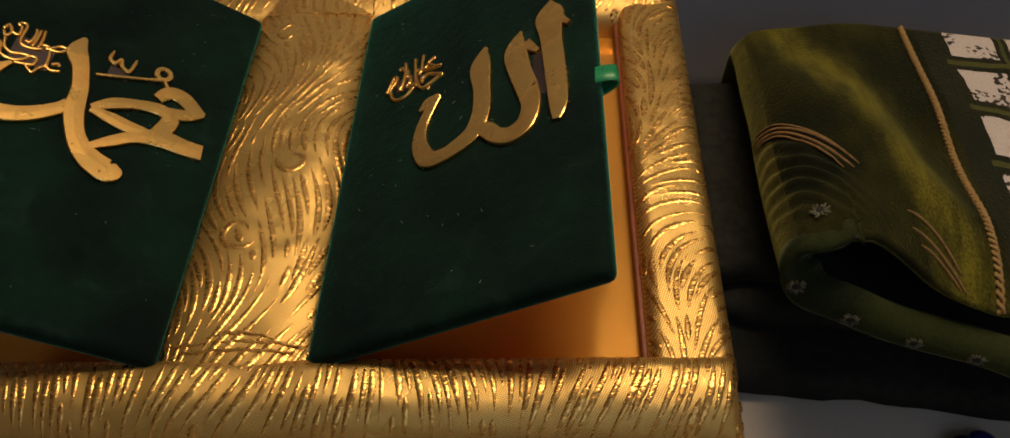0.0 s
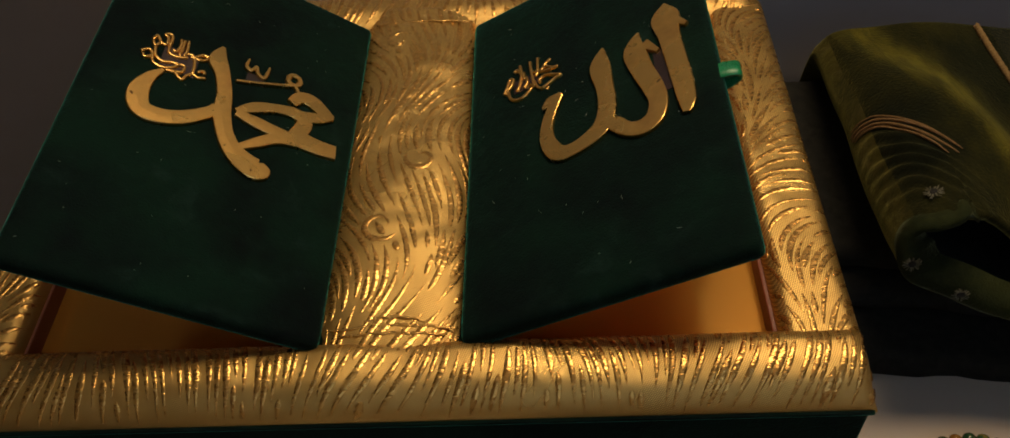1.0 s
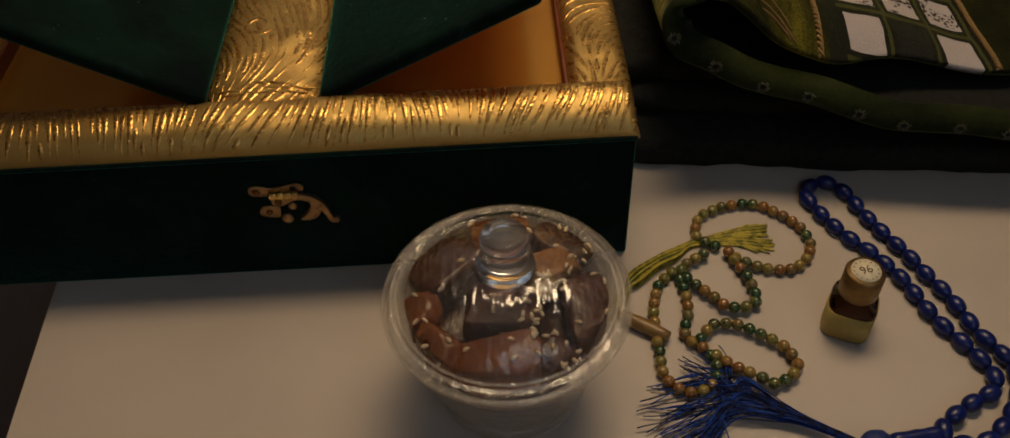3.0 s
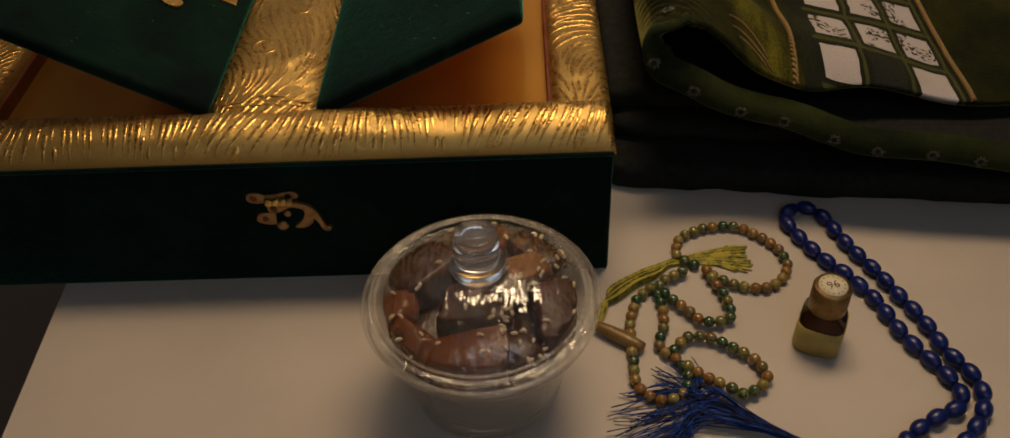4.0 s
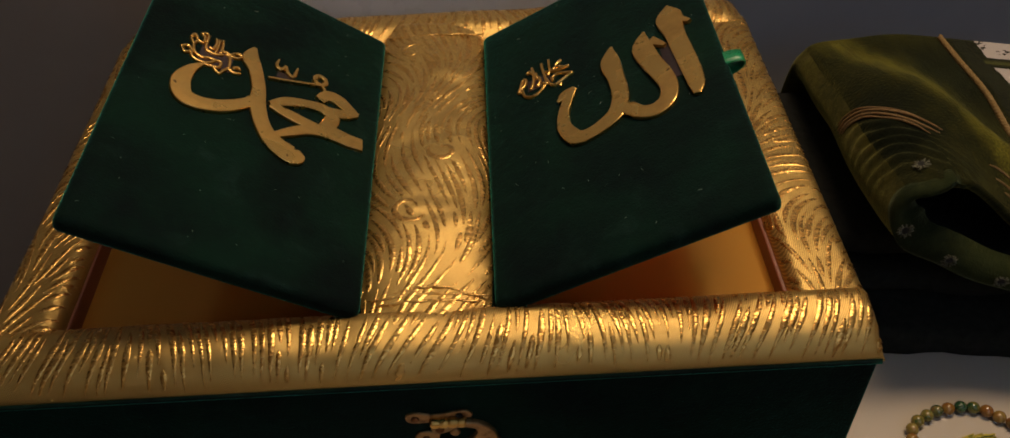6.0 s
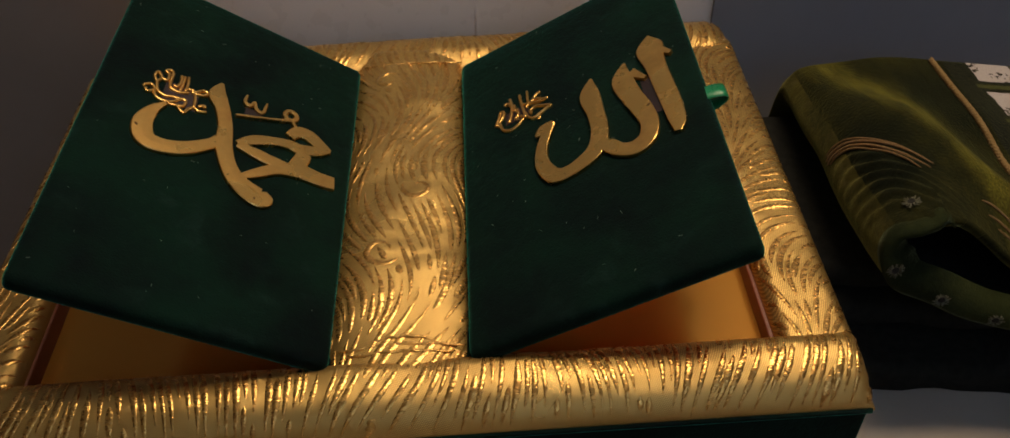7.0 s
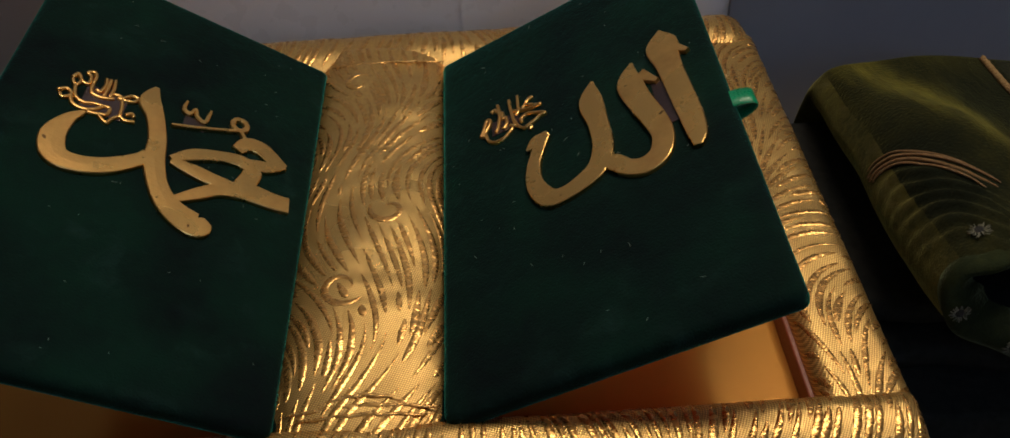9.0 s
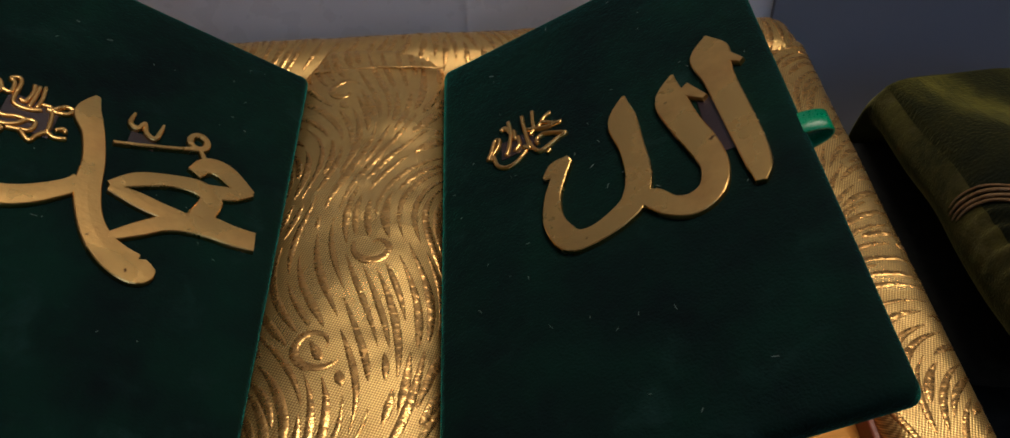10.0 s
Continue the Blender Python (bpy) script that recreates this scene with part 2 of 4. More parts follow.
GOLD = gold_twill()
LEAF = gold_leaf()
GREEN = velvet("bottle_green_velvet", rgb(0.0005, 0.0023, 0.0038), rgb(0.0020, 0.0150, 0.0098), rgb(0.06, 0.44, 0.33), sheen_weight=0.95, scuff=rgb(0.007, 0.022, 0.020))
COPPER = copper_card()
GROOVE = plain("rust_red_card_edge", rgb(0.13, 0.030, 0.010), rgb(0.19, 0.046, 0.014), 0.5, 80.0)
BRASS = metal("polished_brass", rgb(0.80, 0.50, 0.145), rgb(0.58, 0.33, 0.10), 0.20, 60.0)
LATCH_METAL = metal("worn_brass_latch", rgb(0.40, 0.25, 0.12), rgb(0.12, 0.065, 0.03), 0.40, 260.0)
RUST = metal("rusted_screw", rgb(0.20, 0.09, 0.035), rgb(0.07, 0.035, 0.02), 0.45, 300.0)
FILM = plain("dark_purple_film", rgb(0.012, 0.006, 0.009), rgb(0.02, 0.010, 0.013), 0.45, 60.0)
TABLE = plain("white_laminate", rgb(0.45, 0.40, 0.35), rgb(0.52, 0.465, 0.41), 0.5, 9.0, 0.0001, 0.35)
EDGE = plain("dark_table_edge", rgb(0.03, 0.025, 0.022), rgb(0.05, 0.04, 0.035), 0.6, 30.0)
WALL = plain("grey_satin_paint", rgb(0.66, 0.68, 0.74), rgb(0.72, 0.74, 0.79), 0.30, 7.0, 0.0004, 0.5)
WHITE = plain("white_emulsion", rgb(0.74, 0.72, 0.70), rgb(0.80, 0.78, 0.76), 0.7, 5.0)
# Two darker tones that put the wall's shade into colour.
WALL_SHADE_BROWN = plain("brown_wall_shade", rgb(0.23, 0.195, 0.18), rgb(0.28, 0.24, 0.225), 0.5, 7.0, 0.0004, 0.4)
WALL_SHADE_BLUE = plain("blue_wall_shade", rgb(0.16, 0.18, 0.24), rgb(0.20, 0.22, 0.28), 0.45, 7.0, 0.0004, 0.4)
FLOOR = plain("brown_floor", rgb(0.07, 0.05, 0.04), rgb(0.11, 0.08, 0.06), 0.5, 4.0)
THIN = thin_glass("thin_clear_glass", 0.012)
# Rim and side glass carry more of the painted gleam.
RIM = thin_glass("moulded_rim_glass", 0.11)
SIDE_GLASS = thin_glass("pale_gleam_bowl_glass", 0.17)
KNOB_GLASS = glass("clouded_knob_glass", (0.97, 0.96, 0.94), 0.05, 0.96)
LINING = plain("brown_satin_lining", rgb(0.48, 0.16, 0.055), rgb(0.56, 0.20, 0.07), 0.5, 60.0)
AMBER = glass("amber_perfume_glass", (0.035, 0.014, 0.006))
CANDY = candy("dark_date_sweet", rgb(0.040, 0.014, 0.009), rgb(0.085, 0.032, 0.018))
PASTE = candy("red_brown_date_sweet", rgb(0.11, 0.034, 0.012), rgb(0.20, 0.066, 0.022))
OCHRE = candy("ochre_date_sweet", rgb(0.20, 0.085, 0.025), rgb(0.36, 0.18, 0.050))
SEED = plain("sesame_seed", rgb(0.62, 0.48, 0.30), rgb(0.75, 0.62, 0.42), 0.5, 900.0)
STONE = stone_bead()
COBALT = blue_bead()
YELLOW_THREAD = thread("yellow_green_thread", rgb(0.46, 0.38, 0.055), rgb(0.030, 0.055, 0.012))
BLUE_THREAD = thread("blue_thread", rgb(0.002, 0.006, 0.035), rgb(0.005, 0.050, 0.32))
BROWN_TUBE = plain("olive_wood_tube", rgb(0.16, 0.09, 0.025), rgb(0.24, 0.15, 0.05), 0.3, 200.0)
BLUE_SOLID = plain("blue_knot", rgb(0.006, 0.02, 0.13), rgb(0.012, 0.04, 0.22), 0.5, 300.0)
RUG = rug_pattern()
OLIVE = velvet("olive_green_pile", rgb(0.006, 0.008, 0.003), rgb(0.078, 0.072, 0.014), rgb(0.75, 0.72, 0.2), 300.0, 0.45, scuff=rgb(0.085, 0.075, 0.035))
BACKING = plain("dark_rug_backing", rgb(0.012, 0.013, 0.013), rgb(0.024, 0.025, 0.022), 0.9, 300.0, 0.0005, 0.1)
HEM = velvet("dark_olive_hem", rgb(0.005, 0.009, 0.004), rgb(0.030, 0.038, 0.011), rgb(0.4, 0.5, 0.3), 400.0, 0.25)
CORD = plain("gold_embroidery", rgb(0.22, 0.135, 0.045), rgb(0.32, 0.21, 0.075), 0.55, 700.0, 0.0006)
ARC = plain("dull_gold_stitching", rgb(0.13, 0.075, 0.025), rgb(0.24, 0.14, 0.045), 0.6, 900.0, 0.0008)
STITCH = plain("grey_stitch_thread", rgb(0.07, 0.075, 0.05), rgb(0.15, 0.15, 0.11), 0.8, 900.0)
HOLE = plain("black_eyelet", rgb(0.004, 0.004, 0.004), rgb(0.008, 0.008, 0.008), 0.9, 900.0)
RIBBON = plain("green_satin_ribbon", rgb(0.005, 0.14, 0.055), rgb(0.01, 0.22, 0.09), 0.3, 120.0)
CAP = metal("dull_gold_cap", rgb(0.30, 0.20, 0.085), rgb(0.16, 0.10, 0.04), 0.42, 200.0)
PAPER = plain("cream_paper_label", rgb(0.66, 0.60, 0.44), rgb(0.74, 0.68, 0.52), 0.7, 300.0)
GILT = plain("gilt_label", rgb(0.34, 0.265, 0.065), rgb(0.46, 0.36, 0.11), 0.5, 160.0, 0.0002, 0.5, 0.15)
INK = plain("brown_ink", rgb(0.10, 0.07, 0.03), rgb(0.14, 0.09, 0.04), 0.6, 300.0)
LINT = plain("pale_lint", rgb(0.12, 0.16, 0.14), rgb(0.24, 0.28, 0.25), 0.9, 900.0)


# ---- builders ----
BASES = {}


def thing(name, base, label, category, group="", kind=""):
    ob = new(name)
    ob.location = base
    ob.empty_display_size = 0.02
    BASES[ob] = Vector(base)
    return tagged(ob, label, category, group, kind)


def link_mesh(name, bm, material, smooth=True, base=(0, 0, 0)):
    bmesh.ops.translate(bm, verts=bm.verts, vec=-Vector(base))
    bmesh.ops.recalc_face_normals(bm, faces=bm.faces)
    me = bpy.data.meshes.new(name)
    bm.to_mesh(me)
    bm.free()
    for m in (material if isinstance(material, list) else [material]):
        me.materials.append(m)
    if smooth:
        me.shade_smooth()
    return new(name, me)


def part(name, bm, material, parent, label="", smooth=True):
    """One mesh under a thing or a part; bm is in world metres."""
    base = BASES[parent]
    ob = link_mesh(name, bm, material, smooth, base)
    ob.parent = parent
    BASES[ob] = base
    return tagged(ob, label)


def solo(name, bm, material, label, category, group="", kind="", smooth=True):
    return tagged(link_mesh(name, bm, material, smooth), label, category, group, kind)


def box_bm(x0, x1, y0, y1, z0, z1, bevel=0.0, segs=2):
    bm = bmesh.new()
    bmesh.ops.create_cube(bm, size=1.0)
    for v in bm.verts:
        v.co = ((x0 + x1) / 2 + v.co.x * (x1 - x0), (y0 + y1) / 2 + v.co.y * (y1 - y0), (z0 + z1) / 2 + v.co.z * (z1 - z0))
    if bevel:
        bmesh.ops.bevel(bm, geom=bm.edges[:], offset=bevel, segments=segs, profile=0.5, affect="EDGES")
    return bm


def grid_bm(rows, close_u=False, close_v=False):
    """A sheet through rows of points."""
    bm = bmesh.new()
    vs = [[bm.verts.new(p) for p in row] for row in rows]
    nu, nv = len(vs), len(vs[0])
    for a in range(nu if close_u else nu - 1):
        for b in range(nv if close_v else nv - 1):
            bm.faces.new((vs[a][b], vs[(a + 1) % nu][b], vs[(a + 1) % nu][(b + 1) % nv], vs[a][(b + 1) % nv]))
    return bm


def lathe_bm(profile, centre=(0, 0, 0), segs=48):
    """Turns a closed outline of (radius, height) round a standing axis; ends on the axis close themselves."""
    rows = []
    for k in range(segs):
        a = 2 * math.pi * k / segs
        rows.append([(centre[0] + max(r, 1e-5) * math.cos(a), centre[1] + max(r, 1e-5) * math.sin(a), centre[2] + h) for r, h in profile])
    bm = grid_bm(rows, close_u=True)
    bmesh.ops.remove_doubles(bm, verts=bm.verts, dist=3e-5)
    return bm


def spline(points, steps=8, closed=False):
    """Smooth points through a few guide points of any width."""
    pts = [np.array(p, float) for p in points]
    n, out = len(pts), []
    for i in range(n if closed else n - 1):
        get = (lambda k: pts[k % n]) if closed else (lambda k: pts[min(max(k, 0), n - 1)])
        p0, p1, p2, p3 = get(i - 1), get(i), get(i + 1), get(i + 2)
        for s in range(steps):
            t = s / steps
            out.append(0.5 * (2 * p1 + (p2 - p0) * t + (2 * p0 - 5 * p1 + 4 * p2 - p3) * t * t + (3 * p1 - p0 - 3 * p2 + p3) * t ** 3))
    if not closed:
        out.append(pts[-1])
    return out


def tube_into(bm, path, radius, sides=6, taper=None):
    path = [Vector(p) for p in path]
    rings, n = [], len(path)
    for i, p in enumerate(path):
        d = (path[min(i + 1, n - 1)] - path[max(i - 1, 0)]).normalized()
        a = d.cross(Vector((0.13, 0.2, 1))).normalized()
        b = d.cross(a)
        r = radius * (taper(i / (n - 1)) if taper else 1.0)
        rings.append([bm.verts.new(p + r * (math.cos(2 * math.pi * k / sides) * a + math.sin(2 * math.pi * k / sides) * b)) for k in range(sides)])
    for r0, r1 in zip(rings, rings[1:]):
        for k in range(sides):
            bm.faces.new((r0[k], r0[(k + 1) % sides], r1[(k + 1) % sides], r1[k]))
    bm.faces.new(rings[0][::-1])
    bm.faces.new(rings[-1])


def stroke_into(bm, guide, to_world, thick, steps=7, closed=False):
    """A pen stroke cut from plate: guide points (along, across, width) in mm, with bevelled edges and a low crown."""
    pts = spline(guide, steps, closed)
    n, rows = len(pts), []
    for i, p in enumerate(pts):
        q0 = pts[(i - 1) % n] if closed else pts[max(i - 1, 0)]
        q1 = pts[(i + 1) % n] if closed else pts[min(i + 1, n - 1)]
        d = np.array([q1[0] - q0[0], q1[1] - q0[1]])
        d = d / (np.hypot(*d) + 1e-9)
        side, half = np.array([-d[1], d[0]]), max(p[2], 0.5) / 2
        lip = min(0.28, half * 0.4)
        row = []
        for off, high in ((-half, 0.0), (-half, thick - 0.25), (-half + lip, thick), (0, thick + 0.02 * half), (half - lip, thick), (half, thick - 0.25), (half, 0.0)):
            row.append(bm.verts.new(to_world(p[0] + side[0] * off, p[1] + side[1] * off, high)))
        rows.append(row)
    for i in range(n if closed else n - 1):
        r0, r1 = rows[i], rows[(i + 1) % n]
        for k in range(6):
            bm.faces.new((r0[k], r0[k + 1], r1[k + 1], r1[k]))
    if not closed:
        bm.faces.new(rows[0])
        bm.faces.new(rows[-1][::-1])


# ---- room ----
TZ = -0.002
ROOM = (-1.3, 1.9, -0.85, 0.236)
FLOOR_Z, CEIL_Z = -0.75, 1.7

floor_ob = solo("floor", box_bm(ROOM[0] - 0.1, ROOM[1] + 0.1, ROOM[2] - 0.1, ROOM[3] + 0.1, FLOOR_Z - 0.1, FLOOR_Z), FLOOR,
                "dark brown floor in deep shade below the table", "floor", kind="structure", smooth=False)
ceiling = solo("ceiling", box_bm(ROOM[0] - 0.1, ROOM[1] + 0.1, ROOM[2] - 0.1, ROOM[3] + 0.1, CEIL_Z, CEIL_Z + 0.1), WHITE,
               "plain pale ceiling above the table", "ceiling", kind="structure", smooth=False)
wall_back = solo("wall_north", box_bm(ROOM[0] - 0.1, ROOM[1] + 0.1, ROOM[3], ROOM[3] + 0.1, FLOOR_Z, CEIL_Z), WALL,
                 "grey satin-painted wall with a fine upright joint behind the box", "wall", kind="structure", smooth=False)
# Unseen wall, kept dark so the gold's left end reflects little light.
wall_left = solo("wall_west", box_bm(ROOM[0] - 0.1, ROOM[0], ROOM[2], ROOM[3], FLOOR_Z, CEIL_Z), FLOOR,
                 "unseen side wall, dark brown to dim reflections on the left", "wall", kind="structure", smooth=False)
wall_right = solo("wall_east", box_bm(ROOM[1], ROOM[1] + 0.1, ROOM[2], ROOM[3], FLOOR_Z, CEIL_Z), WALL,
                  "plain grey painted side wall of the room", "wall", kind="structure", smooth=False)


def wall_with_opening():
    """The unseen wall facing the table, with one opening added to let cool light in."""
    bm = bmesh.new()
    y0, y1, a0, a1, b0, b1 = ROOM[0], ROOM[1], 0.0, 0.8, 0.55, 1.5
    for x0, x1, z0, z1 in ((y0, a0, FLOOR_Z, CEIL_Z), (a1, y1, FLOOR_Z, CEIL_Z), (a0, a1, FLOOR_Z, b0), (a0, a1, b1, CEIL_Z)):
        piece = box_bm(x0, x1, ROOM[2] - 0.1, ROOM[2], z0, z1)
        me = bpy.data.meshes.new("piece")
        piece.to_mesh(me)
        piece.free()
        bm.from_mesh(me)
        bpy.data.meshes.remove(me)
    return solo("wall_south", bm, WHITE, "plain pale unseen wall with an opening added for cool front light", "wall", kind="structure", smooth=False)


wall_with_opening()
joint = solo("trim", box_bm(0.0310, 0.0322, ROOM[3] - 0.0005, ROOM[3] + 0.002, 0.0, 0.6), WALL,
             "fine upright joint strip in the grey wall", "trim", kind="structure", smooth=False)


# ---- table ----
def build_table():
    table = thing("side_table", (0.3, 0.0, FLOOR_Z), "low white laminate table with a dark edge, cluttered top", "table")
    bm = bmesh.new()
    outline = [(-0.112, 0.225), (-0.109, 0.0), (-0.102, -0.16), (-0.095, -0.40), (0.95, -0.40), (0.95, 0.225)]
    top = [bm.verts.new((x, y, TZ)) for x, y in outline]
    bot = [bm.verts.new((x, y, TZ - 0.022)) for x, y in outline]
    bm.faces.new(top)
    bm.faces.new(bot[::-1])
    for k in range(len(outline)):
        bm.faces.new((top[k], bot[k], bot[(k + 1) % len(outline)], top[(k + 1) % len(outline)]))
    bmesh.ops.bevel(bm, geom=bm.edges[:], offset=0.0012, segments=2, profile=0.5, affect="EDGES")
    part("tabletop", bm, TABLE, table, smooth=False)
    for x, y in ((-0.06, -0.35), (0.90, -0.35), (-0.06, 0.18), (0.90, 0.18)):
        part("leg", box_bm(x - 0.025, x + 0.025, y - 0.025, y + 0.025, FLOOR_Z, TZ - 0.022, 0.003), EDGE, table, smooth=False)


build_table()
# Panels added for the wall's shaded sides; the shade is in their colour.
solo("wall_panel", box_bm(ROOM[0], -0.120, ROOM[3] - 0.003, ROOM[3], FLOOR_Z, 0.45, 0.0), WALL_SHADE_BROWN, "dull brown-grey panel added for the wall's shade beside the box", "wall", kind="structure", smooth=False)
solo("wall_panel", box_bm(0.150, ROOM[1], ROOM[3] - 0.003, ROOM[3], FLOOR_Z, 0.45, 0.0), WALL_SHADE_BLUE, "dark blue-grey panel added for the wall's shade behind the rug", "wall", kind="structure", smooth=False)


# ---- book box with raised lids ----
BX, BY = 0.150, 0.217
RAIL_Z, CREST = 0.0695, 0.0815


class Rail:
    """A padded fabric rail from p0 to p1: w0 metres to one side of the line, w1 to the other, with a rounded top."""

    def __init__(self, p0, p1, w0, w1, crest, low0, low1, seed, nu=90, sag=0.0006, skirt0=0.012, skirt1=0.012, ends=0.0, flat=2.6, power=0.55, dip=0.0):
        self.a, self.b = Vector(p0), Vector(p1)
        self.length = (self.b - self.a).length
        d = (self.b - self.a) / self.length
        self.side = Vector((d.y, -d.x, 0))
        self.w0, self.w1, self.crest, self.low0, self.low1 = w0, w1, crest, low0, low1
        self.seed, self.nu, self.sag, self.skirt0, self.skirt1, self.ends, self.flat = seed, nu, sag, skirt0, skirt1, ends, flat
        self.power, self.dip = power, dip

    def at(self, along, across):
        """A place on the cloth; across runs from -w0 to w1."""
        s = max(-1.0, min(1.0, across / (self.w0 if across < 0 else self.w1)))
        low = self.low0 if s < 0 else self.low1
        dome = max(0.0, 1 - abs(s) ** self.flat) ** self.power
        p = self.a.lerp(self.b, along / self.length) + self.side * across
        if self.ends:
            from_end = max(0.0, min(along, self.length - along))
            dome *= math.sqrt(max(0.0, 1 - (1 - min(1.0, from_end / self.ends)) ** 2))
        wob = noise.noise(Vector((p.x * 38 + self.seed, p.y * 38, 0))) * self.sag + noise.noise(Vector((p.x * 130, p.y * 130 + self.seed, 3))) * self.sag * 0.5
        p.z = low + (self.crest - low) * dome + wob * (0.3 + dome) - self.dip * max(0.0, 1 - along / 0.055) ** 2
        return p

    def normal(self, along, across):
        e = 0.0004
        du = self.at(along + e, across) - self.at(along - e, across)
        dv = self.at(along, across + e) - self.at(along, across - e)
        n = du.cross(dv).normalized()
        return n if n.z > 0 else -n

    def bm(self, nv=18):
        rows = []
        for i in range(self.nu + 1):
            along = self.length * i / self.nu
            row = []
            for j in range(nv + 1):
                s = math.sin((-1 + 2 * j / nv) * math.pi / 2)
                row.append(self.at(along, s * (self.w0 if s < 0 else self.w1)))
            rows.append([row[0] - Vector((0, 0, self.skirt0))] + row + [row[-1] - Vector((0, 0, self.skirt1))])
        return grid_bm(rows)


def weave_strokes(rail, flow, seed, longest, wide, spirals=(), pitch=0.0034):
    """Tapered strokes that run along a flow over the rail's cloth, evenly spaced and slightly proud of it."""
    rng = random.Random(seed)
    cell, taken = 0.0006, {}

    def clear(u, v, reach, own):
        n = int(reach / cell) + 1
        cu, cv = int(u / cell), int(v / cell)
        for i in range(cu - n, cu + n + 1):
            for j in range(cv - n, cv + n + 1):
                for pu, pv, who in taken.get((i, j), ()):
                    if who != own and (pu - u) ** 2 + (pv - v) ** 2 < reach * reach:
                        return False
        return True

    def inside(u, v):
        return 0.0006 < u < rail.length - 0.0006 and -rail.w0 * 0.985 < v < rail.w1 * 0.985

    lines = []

    def keep(line, width):
        for u, v in line:
            taken.setdefault((int(u / cell), int(v / cell)), []).append((u, v, len(lines)))
        lines.append((line, width))

    for cu, cv, radius, turns, start, hand in spirals:
        steps = 46
        keep([(cu + radius * (1 - 0.66 * k / steps) * math.cos(start + hand * turns * 2 * math.pi * k / steps),
               cv + radius * (1 - 0.66 * k / steps) * math.sin(start + hand * turns * 2 * math.pi * k / steps)) for k in range(steps + 1)], wide * 1.1)
    step = 0.0006
    seeds = [(pitch * (k + rng.uniform(-0.25, 0.25)), 0.5 * (rail.w1 - rail.w0) + 0.003 * (-1) ** k) for k in range(int(rail.length / pitch))]
    seeds += [(rng.uniform(0, rail.length), rng.uniform(-rail.w0, rail.w1)) for _ in range(4200)]
    for u, v in seeds:
        gap = pitch * rng.uniform(0.86, 1.1)
        if not inside(u, v) or not clear(u, v, gap, -1):
            continue
        limit, halves = longest * rng.uniform(0.55, 1.0), []
        for sign in (1, -1):
            a, b, run = u, v, []
            while len(run) * step < limit / 2:
                ang = flow(a, b)
                a, b = a + sign * step * math.cos(ang), b + sign * step * math.sin(ang)
                if not inside(a, b) or not clear(a, b, gap * 0.66, -1):
                    break
                run.append((a, b))
            halves.append(run)
        line = halves[1][::-1] + [(u, v)] + halves[0]
        if len(line) * step > 0.0042:
            keep(line, wide * rng.uniform(0.75, 1.2))
    bm = bmesh.new()
    for line, width in lines:
        n = len(line)
        lean = rng.uniform(0.30, 0.55)
        rows = []
        for i in range(0, n, 2):
            f = i / max(1, n - 1)
            swell = math.sin(math.pi * f ** (math.log(0.5) / math.log(lean))) ** 0.8
            half = width / 2 * (0.06 + 0.94 * swell)
            (u0, v0), (u1, v1) = line[max(i - 1, 0)], line[min(i + 1, n - 1)]
            du, dv = u1 - u0, v1 - v0
            m = math.hypot(du, dv) + 1e-9
            u, v = line[i]
            up = rail.normal(u, v)
            row = []
            for off, high in ((-1.0, -0.00008), (-0.78, 0.00015), (0.0, 0.00008), (0.78, 0.00015), (1.0, -0.00008)):
                row.append(bm.verts.new(rail.at(u - dv / m * half * off, v + du / m * half * off) + up * high))
            rows.append(row)
        for r0, r1 in zip(rows, rows[1:]):
            for k in range(4):
                bm.faces.new((r0[k], r0[k + 1], r1[k + 1], r1[k]))
    return bm


def flap_frame(side):
    """The local measure of a lid: along from the hinge, across from its front edge, up from its face, in mm; the board is slightly twisted."""
    origin, angle, twist = (Vector((0.0235, 0.022, 0.0825)), radians(26.0), 3.0) if side > 0 else (Vector((-0.0230, 0.021, 0.0845)), radians(31.2), 6.0)
    along = Vector((side * math.cos(angle), 0, math.sin(angle)))
    up = Vector((-side * math.sin(angle), 0, math.cos(angle)))
    return lambda u, v, w: origin + along * (u / 1000) + Vector((0, v / 1000, 0)) + up * ((w + twist * u * v / 16000) / 1000)


def flap_bm(to_world, u0, u1, v0, v1, w0, w1, bevel):
    bm = box_bm(u0, u1, v0, v1, w0, w1, bevel, 3)
    if u1 - u0 > 50:
        bmesh.ops.subdivide_edges(bm, edges=[e for e in bm.edges if e.calc_length() > 50], cuts=14, use_grid_fill=True)
    for v in bm.verts:
        v.co = to_world(*v.co)
    return bm


